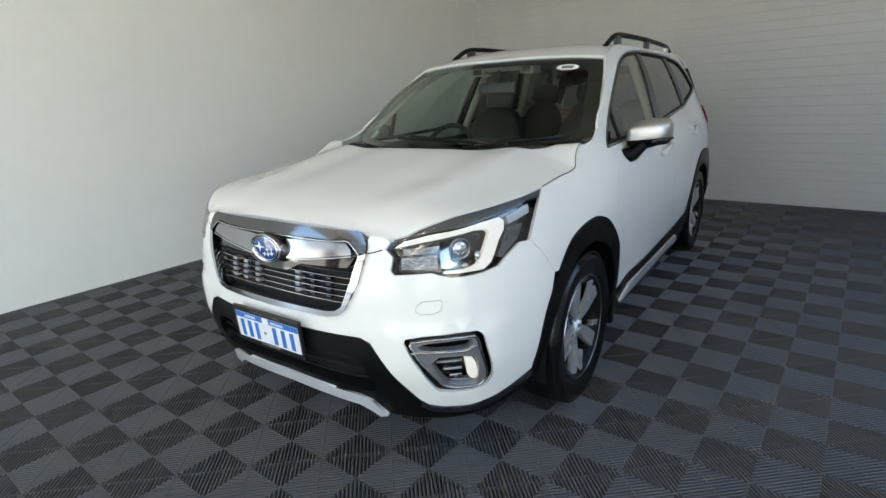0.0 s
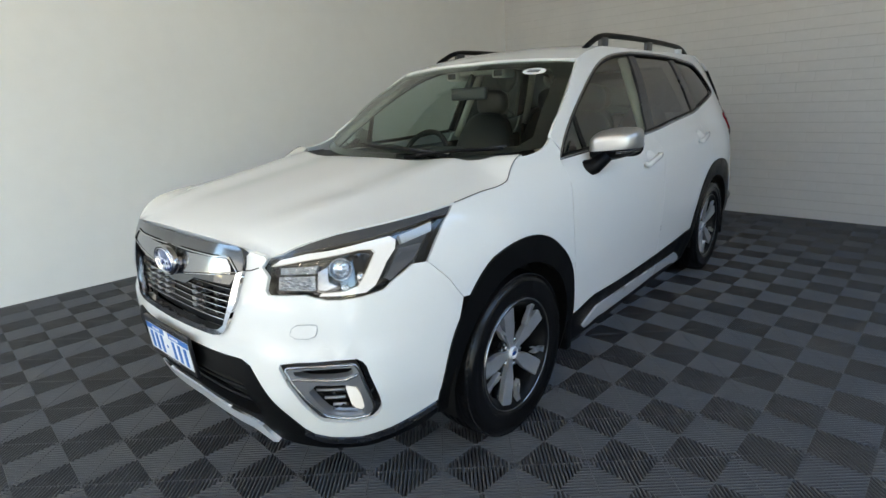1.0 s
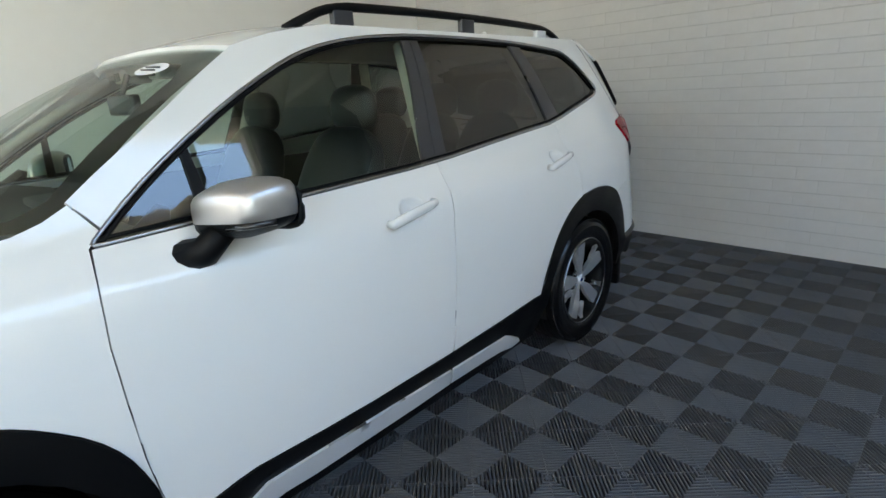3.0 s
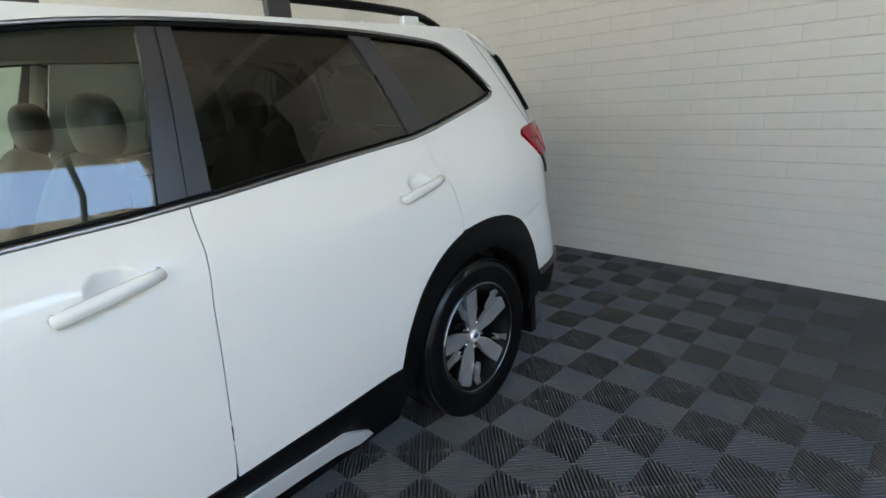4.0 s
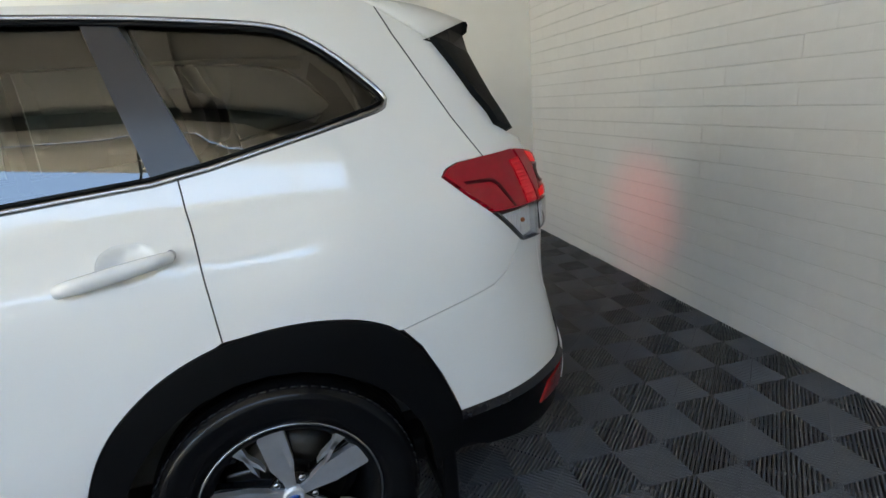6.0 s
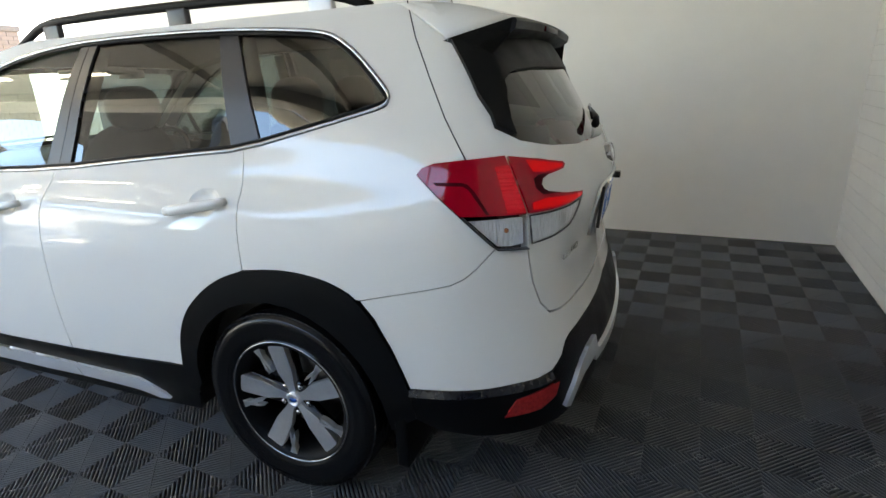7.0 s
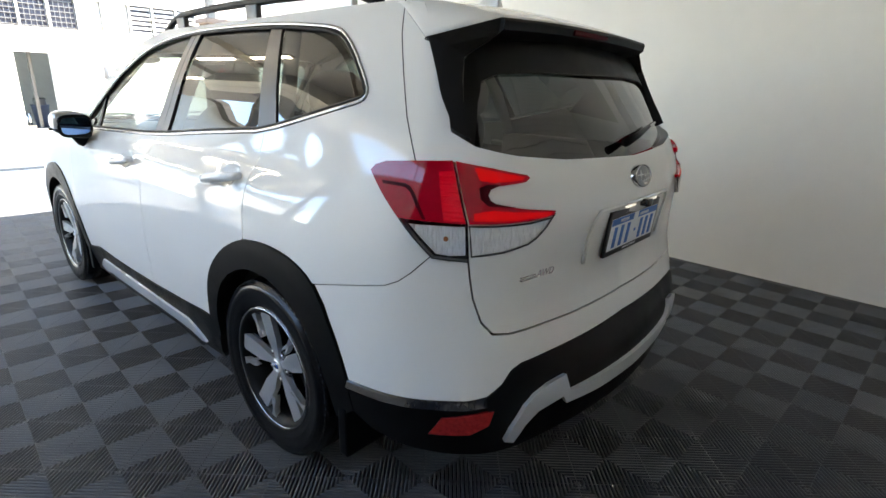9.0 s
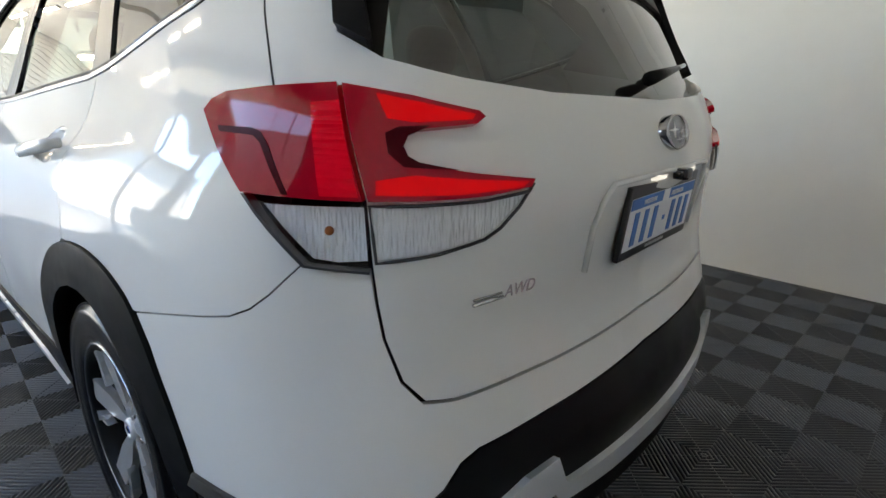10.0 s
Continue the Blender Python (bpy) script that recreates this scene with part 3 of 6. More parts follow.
def flank(mirror):
    """One side of the car: panels, glass, cladding, handles."""
    kw = dict(mirror=mirror)
    cpart("front_fender", sheet(sx(fender), on_side, **kw), PAINT)
    cpart("body_side", sheet(sx(upper), on_side, step=0.04, **kw), PAINT)
    d1 = cpart("front_door", sheet(sx(front_door), on_side, holes=[cup_outline(-.045, 1.005)], **kw), PAINT)
    d2 = cpart("rear_door", sheet(sx(rear_door), on_side, holes=[cup_outline(-1.07, 1.048)], **kw), PAINT)
    # glass, pillars, bright trim
    cpart("front_window", sheet(sx([(.84, 1.12)] + DLO_TOP[1:9] + [(-.33, 1.60), (-.215, 1.155), (.28, 1.13)]), on_side, off=-0.012, thick=0, step=.06, **kw), SIDEGLASS, d1, "lightly tinted door glass")
    cpart("rear_window", sheet(sx([(-.42, 1.605), (-.8, 1.603), (-1.035, 1.597), (-1.10, 1.40), (-1.15, 1.218), (-1.0, 1.206), (-.72, 1.185), (-.36, 1.155)]), on_side, off=-0.012, thick=0, step=.06, **kw), PRIVACY, d2, "dark privacy glass")
    cpart("quarter_window", sheet(sx([(-1.13, 1.594), (-1.35, 1.574), (-1.50, 1.548), (-1.60, 1.487), (-1.705, 1.395), (-1.728, 1.365), (-1.68, 1.340), (-1.26, 1.243), (-1.22, 1.35), (-1.16, 1.5)]), on_side, off=-0.010, thick=0, step=.06, **kw), PRIVACY, None, "dark privacy glass")
    cpart("front_pillar_cover", sheet(sx([(-.215, 1.15), (-.33, 1.606), (-.375, 1.606), (-.288, 1.145)]), on_side, off=-0.004, thick=.012, gap=.001, **kw), PIANO, d1)
    cpart("rear_pillar_cover", sheet(sx([(-.288, 1.145), (-.378, 1.606), (-.42, 1.605), (-.355, 1.152)]), on_side, off=-0.004, thick=.012, gap=.001, **kw), PIANO, d2)
    cpart("quarter_pillar_cover", sheet(sx([(-1.15, 1.217), (-1.035, 1.598), (-1.115, 1.595), (-1.16, 1.5), (-1.22, 1.35), (-1.265, 1.245), (-1.23, 1.230)]), on_side, off=-0.004, thick=.012, gap=.001, **kw), PIANO, d2)
    cpart("quarter_light_divider", sheet(sx([(.625, 1.12), (.585, 1.12), (.60, 1.31), (.625, 1.29)]), on_side, off=-0.006, thick=.012, **kw), BLACK, d1)
    sg = -1 if mirror else 1

    def on(pts, off):
        out = []
        for x, z in pts:
            p = skin(ax(x), z, off)
            out.append((p.x, p.y * sg, p.z))
        return out

    cpart("window_surround", tube(on(dense(chaikin(DLO, 1), .05), 0.000), 0.0085, closed=True, sides=6, flat=.55), SATIN, None, "satin silver window surround")
    cpart("window_seal", tube(on(dense(inset(chaikin(DLO, 1), .013), .05), -.004), 0.006, closed=True, sides=6), BLACK)
    # wheel-arch cladding and sill
    for cx, arch, nm in ((1.335, ARCH_F, "front"), (-1.335, ARCH_R, "rear")):
        inner = circle_arc(cx, .352, .395, 2, 178, 16)
        if nm == "front":
            poly = [(1.80, .355)] + arch[1:-1] + [(.868, .36), (.868, .20), (.93, .20)] + inner[::-1] + [(1.74, .30), (1.80, .30)]
        else:
            poly = [(-.868, .40)] + arch[1:] + [(-1.83, .40), (-1.735, .33)] + circle_arc(cx, .352, .395, 178, 2, 16) + [(-.90, .30)]
        cpart("wheel_arch_cladding", sheet(sx(poly), on_side, off=0.007, thick=.03, gap=.001, step=.05, **kw), BLACK, None, "black textured plastic arch cladding")
    sill = SILL + [(-.90, .30), (-.86, .205), (-.5, .19), (.4, .19), (.868, .20)]
    cpart("sill_cladding", sheet(sx(sill), on_side, off=0.006, thick=.03, gap=.001, step=.05, **kw), BLACK, None, "black textured plastic sill")
    step = [(.735, .262), (.70, .285), (.617, .331), (.40, .329), (-.1, .323), (-.205, .321), (-.208, .252), (.0, .246), (.45, .243), (.56, .25), (.65, .236), (.70, .235)]
    cpart("side_garnish", sheet(sx(step), on_side, off=0.016, thick=.02, gap=.001, step=.04, **kw), SILVERPAINT, None, "silver sill garnish")
    step = [(-.216, .321), (-.45, .319), (-.585, .319), (-.63, .30), (-.70, .262), (-.72, .235), (-.66, .225), (-.56, .245), (-.45, .25), (-.214, .252)]
    cpart("side_garnish", sheet(sx(step), on_side, off=0.016, thick=.02, gap=.001, step=.04, **kw), SILVERPAINT, None, "silver sill garnish")
    # door handles with their cups
    for d, x, z in ((d1, -.045, 1.005), (d2, -1.07, 1.048)):
        bm = bmesh.new()
        pts = on([(x + .115, z - .018), (x + .09, z - .014), (x, z), (x - .07, z + .010), (x - .105, z + .016)], 0.028)
        first, last = on([(x + .115, z - .018)], .004)[0], on([(x - .105, z + .016)], .006)[0]
        h = cpart("handle", tube([first] + pts + [last], lambda u: .0125 + .006 * math.sin(math.pi * min(u * 1.1, 1)), sides=10, flat=.75), PAINT, d)
        cpart("handle_cup", sheet(cup_outline(x, z), lambda a, zz, cx=ax(x - .012), cz=z + .006: skin(a, zz, -0.028 * max(0, 1 - ((a - cx) / .062) ** 2 - ((zz - cz) / .041) ** 2)), off=-.0008, thick=0, step=.009, edge=.012, gap=-.004, **kw), PAINT, d)
    # mud flaps and liners
    for cx in (1.335, -1.335):
        bm = bmesh.new()
        n, r = 24, .415
        prev = None
        for i in range(n + 1):
            a = radians(-12 + 204 * i / n)
            px, pz = cx + r * math.cos(a), .352 + r * math.sin(a)
            row = [bm.verts.new((px, sg * yy, pz)) for yy in (.885, .52)]
            if prev:
                bm.faces.new((prev[0], prev[1], row[1], row[0]))
            prev = row
        bmesh.ops.solidify(bm, geom=bm.faces[:], thickness=.006)
        cpart("wheel_liner", bm, DARK)
        fx = cx - .435
        flap = box_bm(fx - .022, sg * .66 if sg > 0 else -.885, .20, fx + .022, .885 if sg > 0 else -.66, .44, bevel=.008)
        cpart("mud_flap", flap, BLACK, None, "black rubber mud flap")
    return d1, d2


flank(False)
flank(True)


# wheels
def wheel(cx, sg, spin):
    hub = tagged(new("wheel"), "")
    hub.parent = car
    hub.matrix_local = pose(cx, sg * .7825, .352, 0, 0, 0 if sg > 0 else 180)
    I = Matrix.Identity(4)
    prof = [(.236, -.095), (.245, -.105), (.275, -.112), (.315, -.112), (.337, -.104), (.348, -.088), (.351, -.06), (.351, -.055), (.344, -.053), (.344, -.047), (.352, -.045), (.3525, -.02), (.345, -.018), (.345, -.010), (.3525, -.008),
            (.3525, .008), (.345, .010), (.345, .018), (.3525, .02), (.352, .045), (.344, .047), (.344, .053), (.351, .055), (.350, .06), (.347, .088), (.337, .104), (.328, .109), (.326, .1125), (.30, .1135), (.297, .112), (.275, .112), (.245, .105), (.236, .095)]
    bm = lathe(prof, I, 96)
    for i in range(84):
        a = i * math.tau / 84
        m = Matrix.Rotation(-a, 4, "Y") @ Matrix.Translation((.3385, .0945, 0)) @ Matrix.Rotation(radians(-38), 4, "Z") @ Matrix.Diagonal((.006, .016, .018, 1))
        bmesh.ops.create_cube(bm, size=1.0, matrix=m)
    part("tyre", bm, RUBBER, hub, "black road tyre")
    rim = part("rim", lathe([(.240, -.10), (.228, -.095), (.215, -.06), (.205, 0), (.212, .06), (.222, .088), (.236, .096), (.240, .10), (.236, .104), (.230, .1035), (.222, .098), (.205, .075), (.195, .0), (.205, -.09)], I, 72), BLACK, hub, "machined and black alloy rim")
    part("rim_lip", lathe([(.2405, .0995), (.2405, .1050), (.2375, .1058), (.2345, .1045), (.233, .099)], I, 96), RIMLIP, rim)
    part("brake_shroud", lathe([(.0, -.042), (.19, -.042), (.19, -.046), (0, -.046)], I, 40), DARK, hub)
    part("hub_disc", lathe([(.0, .06), (.06, .062), (.068, .055), (.068, .0), (0, 0)], I, 32), GLOSSBLACK, rim)
    part("brake_disc", lathe([(.06, -.01), (.155, -.01), (.155, -.035), (.06, -.035)], I, 48), STEEL, hub)
    part("brake_caliper", box_bm(.085, -.05, -.075, .17, .015, .075, bevel=.012), STEEL, hub)
    part("back_plate", lathe([(0, -.06), (.20, -.06), (.20, -.066), (0, -.066)], I, 40), DARK, hub)
    for k in range(5):
        turn = Matrix.Rotation(radians(spin + 72 * k), 4, "Y")
        # broad machined blade
        blade = [(.024, -.013), (.055, -.017), (.105, -.036), (.205, -.042), (.2335, -.030), (.2355, .008), (.212, .028), (.115, .028), (.055, .016), (.024, .013)]
        bm = prism(blade, .050, .072, bevel=.0012)
        for v in bm.verts:
            v.co.y += .022 * min(max(v.co.x - .03, 0) / .19, 1)
        bm.transform(turn)
        part("spoke", bm, [MACHINED], rim, "wide machined spoke", smooth=False)
        edge = prism([(.03, -.022), (.20, -.052), (.222, -.030), (.224, .022), (.19, .034), (.03, .024)], .02, .050, bevel=.003)
        for v in edge.verts:
            v.co.y += .018 * min(max(v.co.x - .03, 0) / .19, 1)
        edge.transform(turn)
        part("spoke_flank", edge, GLOSSBLACK, rim, smooth=False)
        for q in (-1, 1):
            fork = prism([(.124, -.001), (.2335, .036), (.2355, .019), (.150, -.002)], .074, .096, bevel=.001)
            fork.transform(turn @ Matrix.Rotation(radians(25 + q * 4.2), 4, "Y") @ Matrix.Diagonal((1, 1, q, 1)))
            bmesh.ops.recalc_face_normals(fork, faces=fork.faces)
            part("spoke_fork", fork, MACHINED, rim, smooth=False)
        nut = lathe([(0, .072), (.008, .072), (.0095, .068), (.0095, .05)], Matrix.Rotation(radians(spin + 36 + 72 * k), 4, "Y") @ Matrix.Translation((.057, 0, 0)), 10)
        part("wheel_nut", nut, CHROME, rim)
    cap = part("centre_cap", lathe([(0, .0805), (.019, .080), (.0195, .083), (.025, .082), (.029, .077), (.030, .06)], I, 28), SILVERPAINT, rim, "silver centre cap")
    part("cap_badge", lathe([(0, .084), (.012, .0835), (.0165, .0812), (.0165, .078)], I @ Matrix.Diagonal((1, 1, .62, 1)), 24), BLUE, cap, "dark blue oval on the cap")
    return hub


for cx, spin in ((1.335, 67), (-1.335, 60)):
    for sg in (1, -1):
        wheel(cx, sg, spin)


# roof, bonnet, windscreen
def roof_z(x):
    return float(pchip([-1.9, -1.5, -0.9, -0.2, 0.15, 0.30, 0.46], [1.655, 1.672, 1.682, 1.678, 1.652, 1.624, 1.580], x))


def roof_side_z(x):
    return float(np.interp(x, [0, .10, .23, .32, .385, .46], [1.637, 1.623, 1.599, 1.575, 1.555, 1.525]))


def roof(x, y):
    z0 = roof_side_z(x)
    w = min(abs(y) / skin(ax(x), z0).y, 1)
    return Vector((x, y, z0 + (roof_z(x) - z0) * (1 - w ** 2.6)))


def ws_top(y):
    return .46 - .075 * (abs(y) / .62) ** 2


edge_y = [(x, skin(ax(x), roof_side_z(x) + .002).y) for x in (-1.70, -1.5, -1.2, -.8, -.4, 0, .10, .17, .23, .28, .32, .36, .383)]
roof_outline = [(x, y) for x, y in edge_y] + [(ws_top(y), y) for y in (.55, .4, .25, 0, -.25, -.4, -.55)] + [(x, -y) for x, y in edge_y[::-1]]
cpart("roof", sheet(roof_outline, roof, step=.06, thick=.03), PAINT)


TOP_LINE = [(af(.40), .950), (.46, .948), (.53, .940), (.578, .937), (.66, .966), (.74, .987), (.825, 1.002), (.95, 1.011), (1.13, 1.021), (1.30, 1.032), (ax(1.45), 1.051), (ax(1.39), 1.054), (ax(1.327), 1.063), (ax(1.305), 1.070), (ax(1.276), 1.090), (ax(1.233), 1.119), (ax(1.20), 1.138), (ax(1.165), 1.150), (ax(1.13), 1.154)]


def top_z(a):
    return float(pchip([p[0] for p in TOP_LINE], [p[1] for p in TOP_LINE], a))


_edge = [skin(a, top_z(a)) for a in np.linspace(af(.40), ax(1.13), 110)]
_ex, _ey, _ez = (np.array([p[k] for p in _edge[::-1]]) for k in range(3))


def bonnet_edge(x):
    return float(np.interp(x, _ex, _ey))


def bonnet_z(x, w):
    c = float(pchip([1.05, 1.3, 1.6, 1.9, 2.05, 2.17, 2.26], [1.152, 1.136, 1.097, 1.052, 1.025, .992, .955], x))
    e = float(np.interp(x, _ex, _ez))
    bulge = (.010 * math.exp(-((w - .62) / .12) ** 2) + .006 * math.exp(-abs(w - .66) / .07) - .005 * math.exp(-((w - .40) / .13) ** 2)) * min(1, max(0, (2.15 - x) / .3))
    return e + (c - e) * (1 - w ** float(np.interp(x, [1.3, 1.75], [5.0, 2.4]))) + bulge


def bonnet(x, y):
    w = min(abs(y) / bonnet_edge(x), 1.0)
    return Vector((x, y, bonnet_z(x, w)))


xs = [1.145, 1.165, 1.185, 1.205, 1.225, 1.25, 1.275, 1.30, 1.33, 1.38, 1.45, 1.55, 1.634, 1.70, 1.75, 1.82, 1.88, 1.94, 2.0, 2.04, 2.08, 2.11, 2.14, 2.165, 2.185]
be = [(x, bonnet_edge(x)) for x in xs if x < _ex[-1] - .012]
nose = [(2.212, .40), (2.222, .3), (2.230, .15), (2.233, 0)]
cowl = [(1.175, .680), (1.225, .645), (1.27, .595), (1.302, .50), (1.316, .40), (1.322, .2), (1.322, 0)]
half_b = be + nose
bonnet_outline = half_b + [(x, -y) for x, y in nose[:-1][::-1]] + [(x, -y) for x, y in be[::-1]] + [(x, -y) for x, y in cowl[:-1]] + [(1.322, 0)] + [(x, y) for x, y in cowl[:-1][::-1]]
cpart("bonnet", sheet(bonnet_outline, bonnet, step=.04, thick=.02, edge=.02), PAINT)
for sg in (1, -1):
    cpart("bonnet_gap", tube([(p.x, sg * p.y, p.z) for p in (skin(a, top_z(a), -.0005) for a in np.linspace(ax(1.62), ax(1.15), 50))], .0017, sides=6), LINE)
    cpart("bonnet_gap", tube([(p.x, sg * p.y, p.z) for p in (skin(a, z, .0005) for a, z in ((.452, .886), (.485, .891), (.519, .901)))], .002, sides=6), LINE)


def screen(u, y):
    """The windscreen: u from 0 at its base to 1 at the roof."""
    w = abs(y) / .78
    bx, bz = 1.24 - .314 * w ** 2.5, 1.118 + .040 * w ** 2
    tx = ws_top(min(abs(y), .64))
    tz = roof(tx, y).z - .010
    p = Vector((bx, 0, bz)).lerp(Vector((tx, 0, tz)), u)
    p.y = y
    bow = .035 * math.sin(math.pi * u) * (1 - .8 * min(w, 1.1) ** 3)
    return p + Vector((bow * .5, 0, bow * .8))


edge_pts = []
for x, z in WS_EDGE[1:9]:
    p = S(x, z)
    edge_pts.append((max(z - 1.16, .003) / (1.557 - 1.16), p.y - .006))
scr = [(0.0, 0)] + [(0.0, .3), (0.0, .55), (0.0, .70)] + [(u * .98 + .01, y) for u, y in edge_pts[1:]] + [(1.0, .56), (1.0, .4), (1.0, .2), (1.0, 0)]
scr_all = scr + [(u, -y) for u, y in scr[1:-1][::-1]]
cpart("windscreen", sheet(scr_all, screen, step=.07, thick=0, gap=0), WINDSCREEN, None, "clear laminated windscreen")
inner = [(.05, 0), (.05, .3), (.05, .55), (.06, .665)] + [(u * .93 + .02, y - .066) for u, y in edge_pts[3:-1]] + [(.89, .53), (.90, .3), (.905, 0)]
inner_all = inner + [(u, -y) for u, y in inner[1:-1][::-1]]
cpart("screen_border", sheet(scr_all, screen, step=.06, thick=0, gap=0, holes=[inner_all], off=-.004), GLOSSBLACK, None, "black ceramic border of the windscreen")
# cowl with wipers
cowl_o = [(1.42, 0), (1.41, .3), (1.39, .5), (1.33, .61), (1.25, .67), (1.17, .71), (1.10, .725), (1.03, .725), (1.06, .65), (1.12, .5), (1.17, .25), (1.18, 0)]
cowl_all = cowl_o + [(x, -y) for x, y in cowl_o[1:-1][::-1]]
cpart("cowl", sheet(cowl_all, lambda x, y: Vector((x, y, 1.096 + .036 * (abs(y) / .78) ** 2)), step=.05, thick=.01), BLACK, None, "black plastic cowl under the windscreen")
for y0, y1, z1 in ((-.30, .36, .0), (.28, .70, .0)):
    a, b = (Vector((1.14, -.28, 1.168)), Vector((1.235, .45, 1.142))) if y0 < 0 else (Vector((1.29, .24, 1.136)), Vector((1.10, .66, 1.168)))
    w = cpart("wiper", tube([a, a.lerp(b, .5) + Vector((.01, 0, .012)), b], .008, sides=6), BLACK)
    part("wiper_blade", tube([a + Vector((-.02, .06, .010)), b + Vector((-.02, 0, .008))], .006, sides=6), GLOSSBLACK, w)

# roof rails, aerial
for sg in (1, -1):
    def rail_pt(x, h):
        return Vector((x, sg * (skin(ax(x), 1.64).y - .035), roof(x, .55).z + h))
    prof = [(.14, -.004), (.06, .022), (-.06, .054), (-.14, .062), (-.5, .066), (-.9, .062), (-1.25, .054), (-1.42, .046), (-1.52, .026), (-1.60, -.004)]
    xs_ = np.linspace(.14, -1.60, 40)
    rail = cpart("roof_rail", tube([rail_pt(x, float(pchip([-p[0] for p in prof], [p[1] for p in prof], -x))) for x in xs_], .0165, sides=10, flat=.85), BLACK, None, "black roof rail")
    for x, hh in ((-.10, .05), (-.80, .055), (-1.42, .035)):
        bm = box_bm(x - .045, -.013, -.02, x + .045, .013, hh, bevel=.006)
        bm.transform(Matrix.Translation((0, rail_pt(x, 0).y, rail_pt(x, 0).z)))
        part("rail_foot", bm, SILVERPAINT if x < -1 else PIANO, rail)
bm = bmesh.new()
fin = [(-1.52, 0), (-1.56, .03), (-1.63, .075), (-1.655, .078), (-1.665, .06), (-1.68, 0)]
fin_bm = prism([(x, roof_z(x) - .004 + z) for x, z in fin], -.017, .017, bevel=.006)
for v in fin_bm.verts:
    v.co.y *= 1 - .7 * max(0, (v.co.z - roof_z(v.co.x)) / .078)
cpart("aerial_fin", fin_bm, PAINT, None, "white shark-fin aerial")

def bumper_shelf(line, sg, parent):
    """A narrow glossy black shelf along the lower edge of a painted bumper."""
    bm = bmesh.new()
    prev = None
    for a, z in dense(line, .02, closed=False):
        row = [bm.verts.new((q.x, sg * q.y, q.z)) for q in (skin(a, z + .003, .001), skin(a, z - .002, .006), skin(a, z - .019, .0155), skin(a, z - .024, .003))]
        if prev:
            for k in range(3):
                bm.faces.new((prev[k], prev[k + 1], row[k + 1], row[k]))
        prev = row
    bmesh.ops.recalc_face_normals(bm, faces=bm.faces)
    cpart("bumper_ledge", bm, LEDGE, parent, "satin black ledge under the painted bumper", smooth=False)


# front end: bumper, grille, lamps
def fy(pts):
    return [(af(y), z) for y, z in pts]


def both(half):
    """A whole outline out of its left half, which starts and ends at the middle."""
    return half + [(-a, z) for a, z in half[::-1] if a > 1e-6]


GRILLE = [(0, .953), (.30, .953), (.425, .950), (.455, .932), (.460, .90), (.43, .79), (.372, .69), (.345, .668), (.30, .658), (0, .650)]
LOW_EDGE = [(0, .585), (.17, .586), (.32, .588), (.425, .590), (.465, .575), (.55, .45), (.63, .345), (.66, .322), (.72, .308), (.833, .300), (.95, .312)] + sx([(1.90, .330), (1.80, .355)])
LAMP_LOW = sx([(1.815, .876)]) + [(1.07, .880), (.995, .846), (.952, .821), (.88, .811), (.808, .808), (.765, .810), (.725, .819), (.697, .828), (.565, .822), (.553, .834), (.562, .878), (.532, .903), (.550, .926)]
bumper_half = LOW_EDGE + sx(ARCH_F[1:3] + [(1.685, .72), (1.74, .80)]) + LAMP_LOW + [(.535, .938), (.468, .945)] + GRILLE[3:]
FOG = [(.590, .584), (.604, .613), (.832, .625), (.864, .602), (.874, .556), (.908, .446), (.908, .405), (.870, .372), (.712, .384), (.686, .404)]
fog_l = chaikin(FOG, 1)
fog_r = [(-a, z) for a, z in fog_l]
bumper = cpart("front_bumper", sheet(both(bumper_half), on_side, step=.045, holes=[fog_l, fog_r], edge=.025, gap=.0012), PAINT, None, "white painted front bumper")
low_half = [(0, .30)] + fy([(.2, .30), (.40, .28), (.46, .258), (.56, .255), (.70, .252), (.80, .255)]) + sx([(1.85, .278), (1.80, .30), (1.80, .362)]) + LOW_EDGE[::-1]
intake = fy([(0, .505), (.36, .512), (.42, .50), (.45, .42), (.46, .375), (.40, .37), (0, .385)])
cpart("lower_bumper", sheet(both(low_half), on_side, step=.05, holes=[both(intake)], off=.004, thick=.05, gap=.001), BLACK, None, "black textured lower bumper")
cpart("air_intake", sheet(both(fy([(0, .52), (.40, .52), (.48, .44), (.48, .36), (0, .37)])), on_side, off=-.045, thick=0), DARK)
for z in (.415, .462):
    cpart("intake_bar", tube([skin(a, z, -.022) for a in np.linspace(-af(.42), af(.42), 30)], .006, sides=6), BLACK)
skid = [(0, .345)] + fy([(.2, .345), (.38, .338), (.43, .318), (.475, .25), (.44, .238), (.40, .265), (.36, .283), (.2, .288), (0, .288)])
cpart("skid_garnish", sheet(both(skid), lambda a, z: skin(a, z, .012 + max(.345 - z, 0) * .12), thick=.025, gap=.001, step=.03), SILVERPAINT, None, "silver lower lip garnish")
crease = [skin(a, .648 + .012 * math.sin(math.pi * t), -.003) for t, a in zip(np.linspace(0, 1, 24), np.linspace(af(.47), af(.79), 24))]
